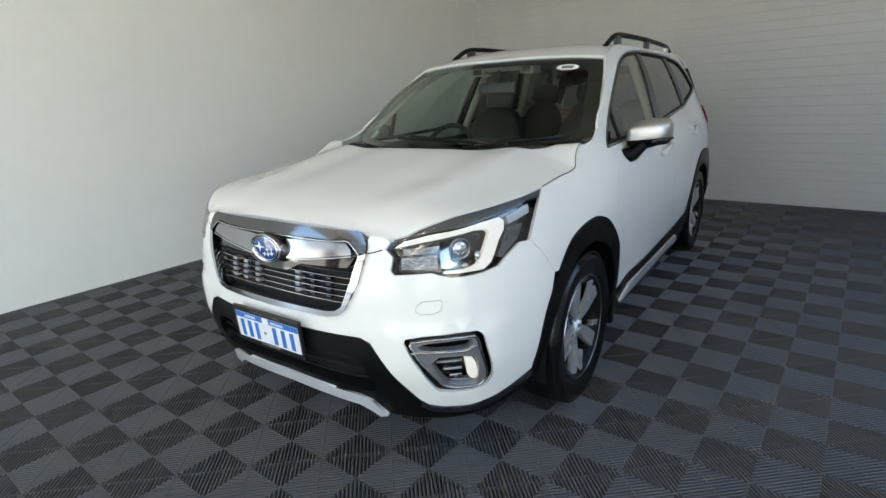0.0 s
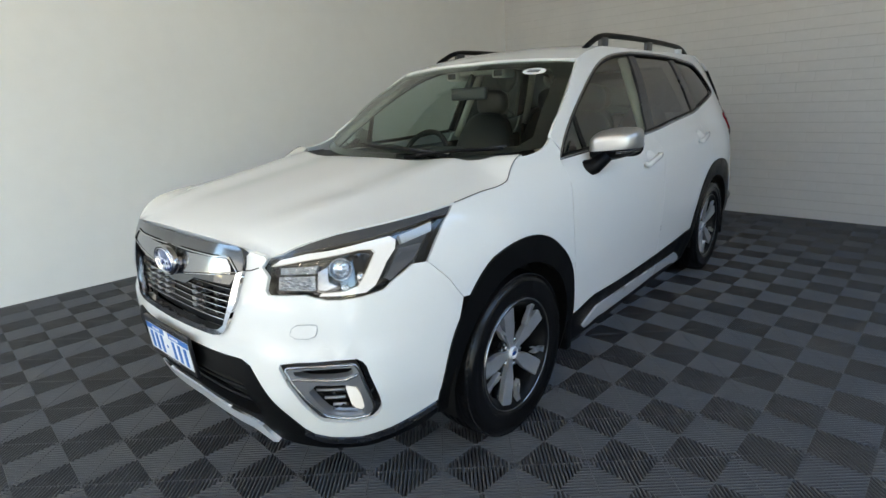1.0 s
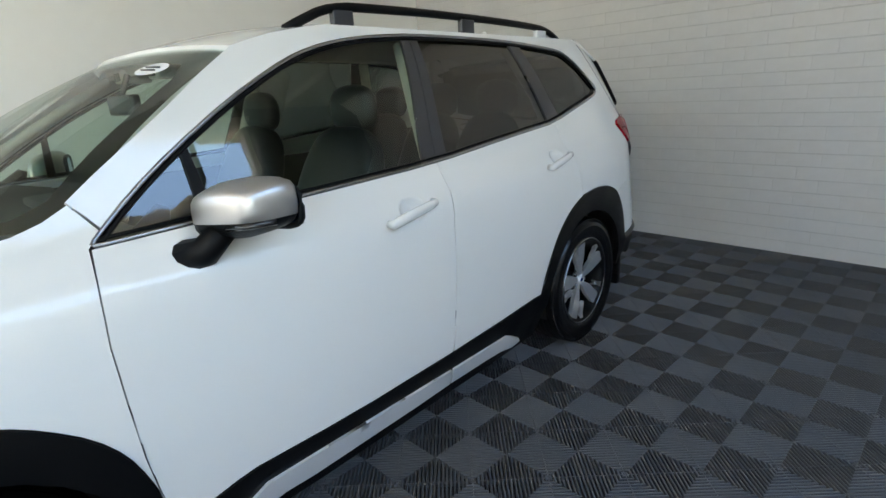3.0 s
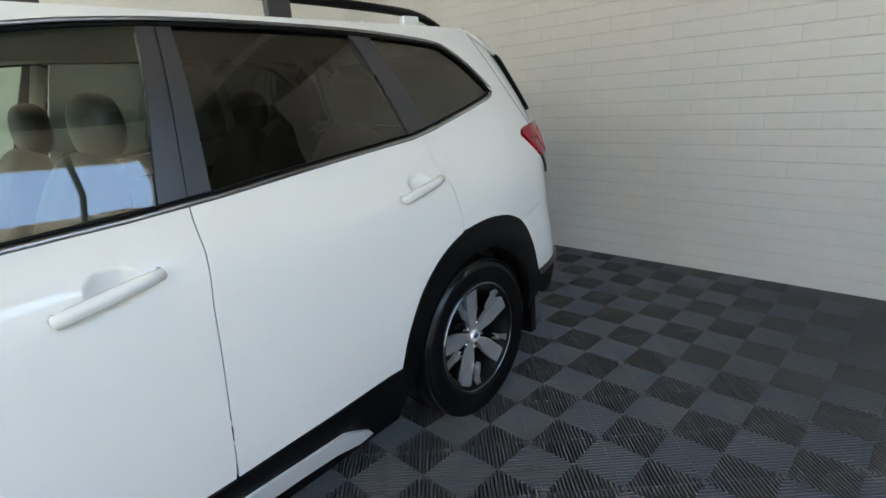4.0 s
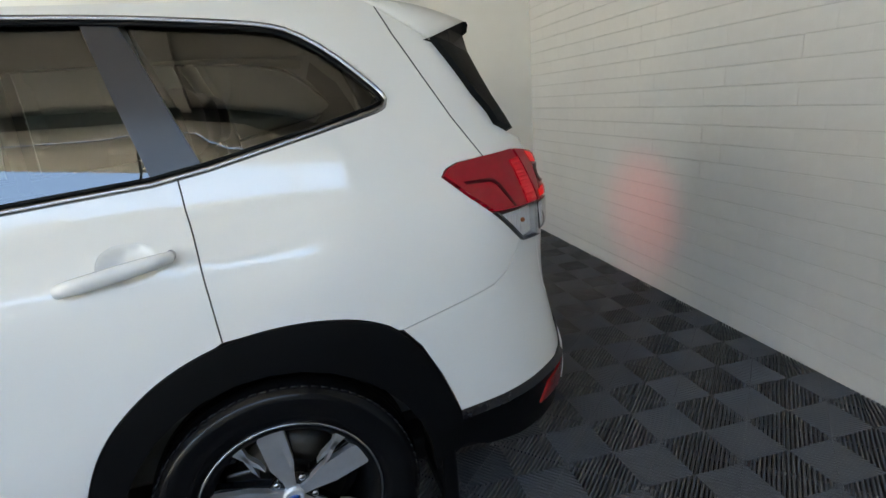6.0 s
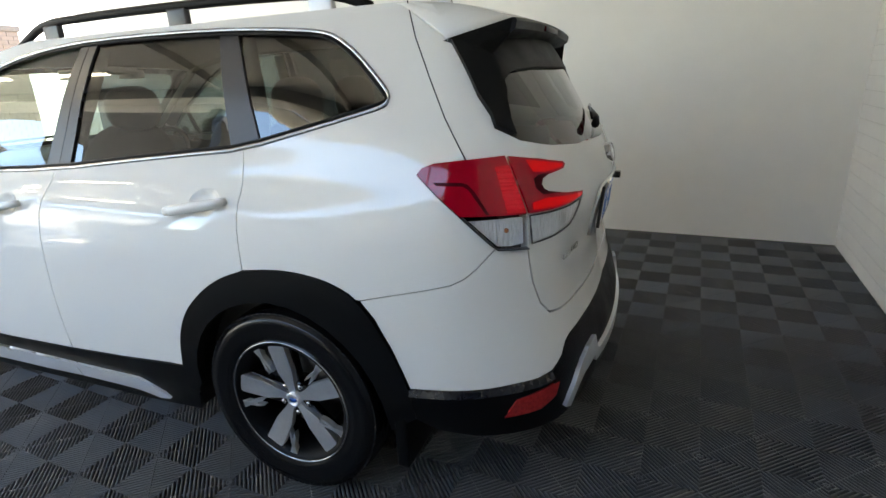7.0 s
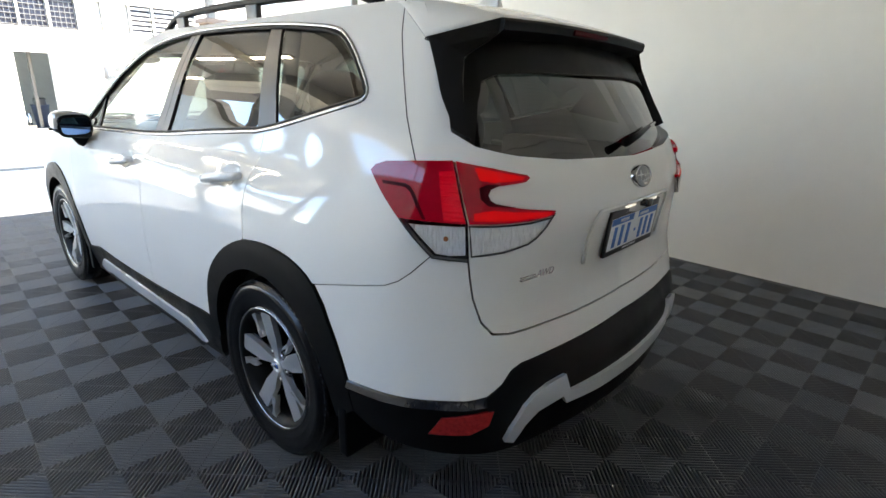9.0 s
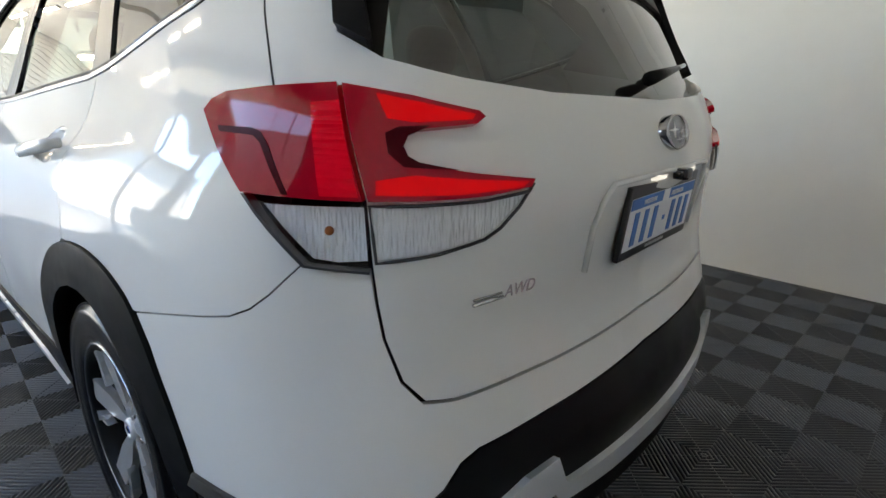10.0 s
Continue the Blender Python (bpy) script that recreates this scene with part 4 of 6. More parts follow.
for sg in (1, -1):
    cpart("washer_cover", sheet([(sg * a, z) for a, z in fy(chaikin([(.618, .69), (.63, .733), (.69, .738), (.70, .73), (.69, .69)], 1))], on_side, off=.0035, thick=.006, step=.03, edge=.01), PAINT, bumper)
    ring = dense(fy(chaikin([(.618, .69), (.63, .733), (.69, .738), (.70, .73), (.69, .69)], 1)), .01)
    cpart("washer_gap", tube([Vector((q.x, sg * q.y, q.z)) for q in (skin(a, z, .001) for a, z in ring)], .0008, closed=True, sides=5), FOGTRIM, bumper)
    cpart("bumper_crease", tube([Vector((p.x, sg * p.y, p.z)) for p in crease], lambda u: .001 + .006 * math.sin(math.pi * u), sides=8), PAINT, bumper)

for sg in (1, -1):
    bumper_shelf([(.63, .347), (.66, .324), (.72, .310), (.833, .302), (.95, .314)] + sx([(1.90, .332), (1.81, .353)]), sg, bumper)

# grille
SMOKECHROME = mat("smoked_chrome", (.11, .11, .115), .10, metal=1.0)
gm = cpart("grille", sheet(both(GRILLE), on_side, off=-.05, thick=0, gap=0), DARK, None, "dark slatted grille in a chrome frame")
gl = [(a, z) for a, z in both(GRILLE)]
part("grille_frame", sheet(both([(0, .646), (.30, .654), (.346, .664), (.374, .688), (.432, .790), (.461, .886), (.430, .876), (.402, .79), (.362, .698), (.335, .680), (.30, .674), (0, .670)]), on_side, off=.013, thick=.035, gap=0, step=.03, edge=.02), CHROME, gm, "chrome grille frame")
part("grille_header", sheet(both([(0, .918), (.30, .920), (.378, .926), (.392, .922), (.430, .884), (.458, .886), (.457, .918), (.444, .943), (.42, .954), (0, .956)]), on_side, off=.012, thick=.035, gap=0, step=.03, edge=.02), SMOKECHROME, gm, "dark chrome bar over the grille")
hl_ = [(.434, .882), (.424, .894), (.392, .920), (.378, .924), (.30, .9185), (.15, .917)]
part("header_strip", tube([skin(a, z, .015) for a, z in dense(hl_ + [(-a, z) for a, z in hl_[::-1]], .02, closed=False)], .0026, sides=6), CHROME, gm)


def grille_w(z):
    return float(np.interp(z, [.655, .69, .79, .90, .95], [.325, .365, .42, .448, .43]))


for z in (.704, .726, .748, .770, .792, .814, .834):
    w = af(grille_w(z) - .022)
    part("grille_bar", tube([skin(a, z, -.018) for a in np.linspace(-w, w, 24)], .0019, sides=6, flat=3.5), DARKCHROME if z < .80 else GLOSSBLACK, gm)
for sgn in (1, -1):
    for y in (.12, .20, .28):
        for z in (.715, .737, .759, .781):
            p = skin(af(y) * sgn, z, -.028)
            # teeth that catch the light get a paler colour than their mirrored twins
            part("grille_tooth", box_bm(p.x - .02, p.y - .012, z - .007, p.x + .008, p.y + .012, z + .005, bevel=.003), FOGTRIM if sgn < 0 or y < .15 else GLOSSBLACK, gm)
part("grille_backing", sheet(both([(0, .925), (.385, .928), (.425, .884), (.405, .868), (.375, .832), (.15, .822), (.08, .79), (0, .786)]), on_side, off=-.008, thick=.02, step=.03, gap=0), GLOSSBLACK, gm)
for sg in (1, -1):
    part("grille_wing", sheet([(.088, .903), (.20, .908), (.376, .913), (.398, .892), (.402, .877), (.30, .862), (.119, .838), (.086, .836)], on_side, off=.012, thick=.03, step=.025, gap=0, mirror=sg < 0), DARKCHROME, gm, "dark chrome wing across the grille")
    part("wing_strip", tube([Vector((q.x, sg * q.y, q.z)) for q in (skin(a, z, .013) for a, z in ((.10, .835), (.119, .836), (.20, .847), (.30, .860), (.402, .875)))], .0028, sides=6), CHROME, gm)


def oval_badge(name, centre, normal_x, ry, rz, parent, face, lean=0.0):
    """A plain oval badge with a bright rim and star-shaped marks."""
    sgn = 1 if normal_x > 0 else -1
    tilt = Matrix.Translation(centre) @ Matrix.Rotation(radians(lean), 4, "Y")
    M = tilt @ Matrix.Diagonal((1, ry, rz, 1)) @ Matrix.Rotation(radians(90 * sgn), 4, "Z")
    b = part(name, lathe([(0, -.012), (.80, -.011), (.88, -.009), (.88, .02), (0, .02)], M, 36), face, parent, "oval badge with pale star shapes")
    part("badge_rim", lathe([(.86, -.010), (.91, -.015), (.96, -.010), (.96, .02)], M, 40), CHROME, b)
    if sgn > 0:
        part("badge_cradle", lathe([(.97, -.004), (1.05, -.013), (1.16, -.006), (1.18, .02), (.97, .02)], M, 40), DARKCHROME, b)
    for (u, v, r) in ((-.34, .12, .42), (.20, -.02, .19), (.50, .06, .19), (.52, -.30, .19), (.24, -.40, .19), (-.02, -.42, .18)):
        st = bmesh.new()
        ring = []
        for d in (.0142, .0115):
            ring.append([])
            for k in range(8):
                q = r if k % 2 == 0 else r * .22
                ring[-1].append(st.verts.new((sgn * d, sgn * (u + q * math.sin(k * math.pi / 4)) * ry, (v + q * math.cos(k * math.pi / 4)) * rz)))
        mid = st.verts.new((sgn * .0148, sgn * u * ry, v * rz))
        for k in range(8):
            st.faces.new((mid, ring[0][k], ring[0][(k + 1) % 8]))
            st.faces.new((ring[0][k], ring[1][k], ring[1][(k + 1) % 8], ring[0][(k + 1) % 8]))
        bmesh.ops.recalc_face_normals(st, faces=st.faces)
        st.transform(tilt)
        part("badge_star", st, STICKER, b, smooth=False)
    return b


p = skin(0, .868, .022)
oval_badge("front_badge", (p.x + .006, 0, .868), 1, .078, .048, gm, BLUE)


def lettering(text, size, m, material, parent, shear=0.0):
    cu = bpy.data.curves.new("lettering", "FONT")
    cu.body, cu.size, cu.extrude, cu.shear = text, size, .0008, shear
    cu.materials.append(material)
    ob = new("lettering", cu)
    ob.parent = parent
    ob.matrix_local = m
    return ob


def plate(centre, facing, lean):
    """A number plate in a dealer's frame, its writing as plain bars."""
    M = Matrix.Translation(centre) @ Matrix.Rotation(radians(lean), 4, "Y")
    fr = box_bm(-.006, -.197, -.078, .006, .197, .078, bevel=.003)
    fr.transform(M)
    root = cpart("number_plate", fr, PLATEFRAME, None, "white and blue number plate in a black frame")
    s = facing

    def lay(name, y0, z0, y1, z1, d, material):
        b = box_bm(min(s * (.005 + d), s * .004), y0, z0, max(s * (.005 + d), s * .004), y1, z1)
        b.transform(M)
        part(name, b, material, root, smooth=False)

    lay("plate_face", -.186, -.058, .186, .054, .0015, PLATEWHITE)
    lay("plate_band", -.184, .030, .184, .053, .0025, PLATEBLUE)
    lay("plate_crest", -.018, .028, .018, .054, .0033, STICKER)
    for k, y in enumerate((-.15, -.105, -.06, -.012, .045, .095, .145)):
        if k == 3:
            lay("plate_bar", y - .008, -.018, y + .004, -.008, .003, PLATEBLUE)
        else:
            lay("plate_bar", y - .0105, -.050, y + .0105, .022, .003, PLATEBLUE)
    for y0, text in ((-.125, "WESTERN"), (.030, "AUSTRALIA")):
        R = Matrix(((0, 0, s, s * .0082), (s, 0, 0, s * (y0 if y0 < 0 else y0)), (0, 1, 0, .0365), (0, 0, 0, 1)))
        lettering(text, .0145, M @ R, STICKER, root)
    lay("frame_line", -.09, .060, .09, .068, .001, STICKER)
    lay("frame_line", -.05, -.071, .06, -.063, .001, STICKER)


p = skin(0, .52, .024)
plate((p.x, -.008, .546), 1, 4)

# fog lamps
for sg in (1, -1):
    m = sg < 0
    fo = FOG
    bez = cpart("fog_lamp", sheet(chaikin(FOG, 1), on_side, off=-.055, thick=0, gap=-.004, mirror=m), GLOSSBLACK, bumper, "fog lamp recess with satin surround")
    ring = [(.604, .576), (.619, .603), (.828, .611), (.846, .588), (.853, .555), (.888, .440), (.886, .415), (.861, .385), (.729, .400), (.697, .430)]
    slot = chaikin([(.636, .588), (.818, .596), (.828, .574), (.803, .559), (.645, .562)], 1)
    hole = chaikin([(.668, .538), (.828, .532), (.845, .490), (.853, .410), (.842, .399), (.748, .413), (.722, .432)], 1)
    part("fog_surround", sheet(chaikin(ring, 1), on_side, off=-.004, thick=.03, gap=0, step=.025, edge=.012, holes=[slot, hole], mirror=m), FOGTRIM, bez, "satin grey lamp surround")
    part("fog_lip", tube([Vector((q.x, sg * q.y, q.z)) for q in (skin(a, z, -.003) for a, z in inset(dense(chaikin(ring, 1), .015), .004))], .0045, closed=True, sides=6), SATIN, bez)
    part("fog_edge", tube([Vector((q.x, sg * q.y, q.z)) for q in (skin(a, z, -.002) for a, z in dense([(.612, .553), (.66, .557), (.80, .553), (.838, .566)], .02, closed=False))], .004, sides=6), SATIN, bez)
    # emissive white strip along the outer side of the recess
    part("fog_white_strip", sheet(chaikin([(.795, .526), (.825, .522), (.848, .466), (.852, .408), (.812, .430), (.802, .486)], 1), on_side, off=-.016, thick=.012, mirror=m, gap=0, step=.02, edge=.012), DRL, bez, "emissive white strip in the fog lamp recess")
    part("fog_reflector", sheet([(.74, .42), (.845, .402), (.81, .43), (.78, .44)], on_side, off=-.02, thick=.01, mirror=m, gap=0, step=.02), CHROME, bez)
    for z in (.445, .475, .505):
        part("fog_fin", tube([Vector((q.x, sg * q.y, q.z)) for q in (skin(a, z, -.03) for a in np.linspace(.70 + (.5 - z) * .8, .79, 6))], .005, sides=6), FOGTRIM, bez)

# headlamps
LAMP_TOP = [(a, top_z(a) - .003) for a in np.linspace(.560, ax(1.634), 17)]
LAMP = LAMP_TOP + sx(LAMP_F_SIDE[1:]) + LAMP_LOW[1:]


PROJECTOR = mat("projector_glass", (.62, .66, .70), .05, metal=.85)
BROW = mat("lamp_brow_plastic", (.045, .046, .048), .4, spec=.4, noise_scale=9, noise_amt=.1)
for sg in (1, -1):
    m = sg < 0
    body = cpart("headlamp", sheet(LAMP, on_side, off=-.05, thick=0, gap=-.004, mirror=m), GLOSSBLACK, None, "clear headlamp with lit white strip")
    brow = [(a, top_z(a) - .004) for a in np.linspace(.566, ax(1.64), 16)] + [(1.262, 1.004), (1.205, 1.006), (1.12, .996), (1.03, .987), (.918, .978), (.79, .966), (.697, .955), (.60, .936), (.556, .918)]
    part("headlamp_brow", sheet(brow, on_side, off=-.002, thick=.03, mirror=m, gap=0), BROW, body, "dark brow over the lamp")
    strip = [(.560, .908), (.60, .930), (.697, .949), (.782, .956), (.918, .971), (1.015, .977), (1.033, .962), (1.022, .935), (.982, .902), (.930, .838), (.895, .820), (.80, .819), (.738, .821), (.745, .829), (.825, .830), (.872, .842), (.905, .880), (.950, .936), (.940, .947), (.895, .951), (.782, .940), (.672, .927)]
    part("light_strip", sheet(strip, on_side, off=-.012, thick=.02, mirror=m, gap=0, step=.02, edge=.015), DRL, body, "lit daytime light strip")
    part("indicator_panel", sheet([(1.050, .974), (1.195, .996), (1.18, .966), (1.052, .946)], on_side, off=-.012, thick=.02, mirror=m, gap=0, step=.03), PALELENS, body)
    part("outer_section", sheet([(1.040, .936), (1.131, .938), (1.085, .893), (1.02, .862), (.986, .842), (.969, .854)], on_side, off=-.018, thick=.02, mirror=m, gap=0), SMOKE, body)
    part("outer_section", sheet([(1.040, .922), (1.106, .926), (1.095, .908), (1.02, .898)], on_side, off=-.014, thick=.01, mirror=m, gap=0), PIANO, body)
    for box in ([(.590, .906), (.735, .915), (.722, .890), (.590, .884)], [(.584, .878), (.722, .884), (.722, .836), (.584, .836)]):
        part("lamp_reflector", sheet(box, on_side, off=-.026, thick=.02, mirror=m, gap=.001, step=.03), CLEARREF, body, "faceted bright reflector")
    part("lamp_bracket", sheet([(.733, .894), (.768, .908), (.770, .862), (.800, .848), (.757, .836), (.733, .840)], on_side, off=-.022, thick=.02, mirror=m, gap=0, step=.02), SATIN, body)
    for a, z, r in ((.884, .860, .0), (.826, .838, .0)):
        q = skin(a, z, -.026)
        bm = bmesh.new()
        bmesh.ops.create_uvsphere(bm, u_segments=14, v_segments=8, radius=.013, matrix=Matrix.Translation((q.x, sg * q.y, q.z)) @ Matrix.Diagonal((1, 1, 1.5 if a > .85 else .7, 1)))
        part("lamp_bulb", bm, CHROME, body)
    q, q2 = skin(.816, .890, -.035), skin(.816, .890, .0)
    d = (q2 - q).normalized()
    d.y, c = d.y * sg, Vector((q.x, q.y * sg, q.z))
    M = Matrix.Translation(c) @ Vector((0, 1, 0)).rotation_difference(d).to_matrix().to_4x4()
    part("projector_ring", lathe([(.030, -.02), (.034, -.006), (.037, .006), (.034, .010), (.031, .004), (.030, -.02)], M, 32), SATIN, body)
    part("projector_lens", lathe([(0, .016), (.013, .014), (.024, .008), (.031, -.004), (.031, -.02)], M, 28), PROJECTOR, body)
    part("headlamp_lens", sheet(LAMP, on_side, off=.002, thick=.012, gap=.002, mirror=m, step=.04), LENS, body, "clear polycarbonate lens")

# door mirrors
for sg in (1, -1):
    def wing_mirror(sg):
        root = cpart("door_mirror", tube([(.70, sg * .83, 1.035), (.66, sg * .875, 1.05), (.63, sg * .92, 1.10)], lambda u: .045 - .012 * u, sides=12, flat=1.0), BLACK, None, "door mirror with satin silver cap")

        def shell(z0, z1, grow=1.0):
            bm = bmesh.new()
            bmesh.ops.create_cube(bm, size=1.0)
            bmesh.ops.subdivide_edges(bm, edges=bm.edges, cuts=5, use_grid_fill=True)
            for v in bm.verts:
                u = v.co * 2
                n = (abs(u.x) ** 4.5 + abs(u.y) ** 4.5 + abs(u.z) ** 4.5) ** (1 / 4.5)
                k = max(abs(u.x), abs(u.y), abs(u.z)) / n
                u = u * k
                taper = 1 - .26 * max(u.x, 0) - .20 * max(u.y, 0)
                v.co = Vector((.575 + u.x * .075 * grow - .035 * u.y, sg * (.940 + u.y * .100 * grow), 1.147 + u.z * .074 * taper * grow + .016 * u.y))
            bmesh.ops.bisect_plane(bm, geom=bm.verts[:] + bm.edges[:] + bm.faces[:], plane_co=(0, 0, z0), plane_no=(0, -.06 * sg, 1), clear_inner=True)
            bmesh.ops.bisect_plane(bm, geom=bm.verts[:] + bm.edges[:] + bm.faces[:], plane_co=(0, 0, z1), plane_no=(0, -.06 * sg, 1), clear_outer=True)
            bmesh.ops.bisect_plane(bm, geom=bm.verts[:] + bm.edges[:] + bm.faces[:], plane_co=(.525, 0, 0), plane_no=(1, .25 * sg, 0), clear_inner=False)
            bmesh.ops.recalc_face_normals(bm, faces=bm.faces)
            return bm

        part("mirror_cap", shell(1.066, 1.3, 1.01), CAP, root, "satin silver mirror cap")
        part("mirror_body", shell(.9, 1.070, 1.0), BLACK, root)
        part("mirror_indicator", tube([(.640, sg * .965, 1.112), (.610, sg * 1.015, 1.118), (.555, sg * 1.047, 1.122)], .008, sides=8), GLOSSBLACK, root)
        bm = bmesh.new()
        vs = []
        for k in range(20):
            t = k * math.tau / 20
            cy, cz = math.cos(t), math.sin(t)
            y, z = .938 + .083 * math.copysign(abs(cy) ** .55, cy), 1.140 + .054 * math.copysign(abs(cz) ** .55, cz)
            vs.append(bm.verts.new((.494 - .035 * (y - .946) / .1, sg * y, z)))
        bm.faces.new(vs)
        bmesh.ops.recalc_face_normals(bm, faces=bm.faces)
        part("mirror_rim", tube([v.co.copy() for v in bm.verts], .009, closed=True, sides=6), BLACK, root)
        bmesh.ops.solidify(bm, geom=bm.faces[:], thickness=.004)
        part("mirror_glass", bm, MIRROR, root, "mirror glass", smooth=False)
    wing_mirror(sg)
    tri = [(.86, 1.118), (.74, 1.20), (.635, 1.27), (.64, 1.12)]
    cpart("mirror_triangle", sheet(sx([(.80, 1.122), (.70, 1.122), (.69, 1.16), (.72, 1.175)]), on_side, off=-.004, thick=.01, mirror=sg < 0), GLOSSBLACK, None)

# rear end
def ry(pts):
    return [(ar(y), z) for y, z in pts]


def rboth(half):
    return half + [(2 * A_END - a, z) for a, z in half[::-1] if a < A_END - 1e-6]


def an(x, y, z):
    """Place along the outline where the skin at height z comes nearest to a point."""
    aa = np.linspace(A_END * .55, A_END, 300)
    return float(aa[np.argmin([(skin(a, z) - Vector((x, y, z))).length for a in aa])])


FIN_FRONT = [(4.878, 1.516), (4.97, 1.41), (5.055, 1.306), (5.066, 1.272)]
gate_half = [(A_END, .704), (5.562, .709), (5.30, .716), (5.24, .724), (5.20, .76), (5.17, .83), (5.158, .89), (5.150, .95), (5.143, 1.04), (5.09, 1.196)] + sx(GAP_REAR[::-1]) + [(4.80, 1.622), (4.86, 1.566), (4.880, 1.534)] + FIN_FRONT + [(5.17, 1.236), (5.357, 1.210), (5.545, 1.192), (A_END, 1.180)]
gate = cpart("tailgate", sheet(rboth(gate_half), on_side, step=.04, thick=.045, gap=.0008), PAINT, None, "white tailgate")
glass_half = [(A_END, 1.183), (5.545, 1.195), (5.357, 1.213), (5.20, 1.236), (5.19, 1.32), (5.16, 1.44), (5.17, 1.50), (5.30, 1.545), (5.6, 1.565), (A_END, 1.57)]
cpart("rear_window", sheet(rboth(glass_half), on_side, off=-.032, thick=0, step=.06), REARGLASS, gate, "dark tinted rear window")
# black border whose top arc stands in for the spoiler mirrored in the glass
dark_arc = [(A_END, 1.447), (5.6, 1.447), (5.40, 1.438), (5.27, 1.412), (5.20, 1.36), (5.178, 1.29), (5.168, 1.246), (5.11, 1.252), (5.10, 1.36), (5.09, 1.47), (5.2, 1.545), (5.5, 1.572), (A_END, 1.575)]
cpart("window_border", sheet(rboth(dark_arc), on_side, off=-.022, thick=.008, gap=0), BLACK, gate, "black rear window border with the spoiler's dark reflection as a sheet")
FIN_INNER = [(5.150, 1.244), (5.138, 1.285), (5.112, 1.34), (5.098, 1.40), (5.092, 1.468)]
LIP_Y, LIP_Z, LIP_X = .487, 1.576, -2.052
for sg in (1, -1):
    cpart("spoiler_fin", sheet(FIN_FRONT + FIN_INNER, on_side, off=.020, thick=.05, mirror=sg < 0, step=.025, edge=.015), BLACK, gate, "black side fin beside the rear window")
    # cheek that carries the fin up to the end of the lip
    c0, c2 = skin(4.876, 1.520, .021), skin(5.092, 1.466, .020)
    c1 = Vector((LIP_X + .012, LIP_Y, LIP_Z))
    tri = [c0, c0.lerp(c1, .5), c1, c1 + Vector((.004, -.004, -.04)), c2, c0.lerp(c2, .5)]
    bm = bmesh.new()
    outer = [bm.verts.new((q.x, sg * q.y, q.z)) for q in tri]
    inward = [bm.verts.new((q.x + .05, sg * (q.y - .035), q.z - .012)) for q in tri]
    bm.faces.new(outer), bm.faces.new(inward[::-1])
    for k in range(len(tri)):
        bm.faces.new((outer[k], outer[(k + 1) % 6], inward[(k + 1) % 6], inward[k]))
    bmesh.ops.recalc_face_normals(bm, faces=bm.faces)
    cpart("spoiler_cheek", bm, BLACK, gate, smooth=False)


def spoiler_rear(y):
    w = min(abs(y) / LIP_Y, 1)
    return LIP_X - .012 * (1 - w ** 2), LIP_Z + .010 * (1 - w ** 2)


bm = bmesh.new()
rows = []
corner = skin(4.876, 1.522, .022)
for v in np.linspace(-1, 1, 31):
    front = Vector((-1.706, .575 * v, roof(-1.706, .575 * v).z))
    xr, zr = spoiler_rear(LIP_Y * v)
    rear = Vector((xr + .012, LIP_Y * v, zr + .001))
    rows.append([front.lerp(rear, t) + Vector((0, 0, .016 * math.sin(math.pi * t))) for t in np.linspace(0, 1, 9)])
for sg in (1, -1):
    front = skin(4.70, 1.630, .003)
    side = [front.lerp(corner, t) + Vector((0, .004, .006)) * math.sin(math.pi * t) for t in np.linspace(0, 1, 9)]
    side = [Vector((q.x, sg * q.y, q.z)) for q in side]
    rows = rows + [side] if sg > 0 else [side] + rows
grid = [[bm.verts.new(q) for q in row] for row in rows]
for a, b in zip(grid, grid[1:]):
    for k in range(8):
        bm.faces.new((a[k], a[k + 1], b[k + 1], b[k]))
bmesh.ops.recalc_face_normals(bm, faces=bm.faces)
if sum(f.normal.z for f in bm.faces) < 0:
    bmesh.ops.reverse_faces(bm, faces=bm.faces)
bmesh.ops.solidify(bm, geom=bm.faces[:], thickness=.012)
cpart("spoiler_top", bm, PAINT, gate)
bm = bmesh.new()
rows = []
for y in np.linspace(-LIP_Y, LIP_Y, 31):
    xr, zr = spoiler_rear(y)
    pts = [(xr + .014, zr), (xr + .003, zr - .001), (xr - .002, zr - .010), (xr + .003, zr - .032), (xr + .03, zr - .050), (-1.90, 1.50), (-1.84, 1.55)]
    rows.append([bm.verts.new((x, y, z)) for x, z in pts])
n = len(rows[0])
for a, b in zip(rows, rows[1:]):
    for k in range(n):
        bm.faces.new((a[k], a[(k + 1) % n], b[(k + 1) % n], b[k]))
bm.faces.new(rows[0]), bm.faces.new(rows[-1][::-1])
bmesh.ops.recalc_face_normals(bm, faces=bm.faces)
bmesh.ops.split_edges(bm, edges=[e for e in bm.edges if len(e.link_faces) == 2 and e.calc_face_angle(0) > .7])
cpart("spoiler_edge", bm, BLACK, gate)
cpart("brake_lamp", box_bm(LIP_X - .018, -.12, 1.556, LIP_X + .01, .12, 1.574, bevel=.004), REDDARK, gate, "dark red high brake lamp")

for sg in (1, -1):
    cpart("tailgate_gap", tube([Vector((q.x, sg * q.y, q.z)) for q in (skin(a, z, -.0005) for a, z in dense(sx(GAP_REAR), .02, closed=False))], .002, sides=6), LINE)
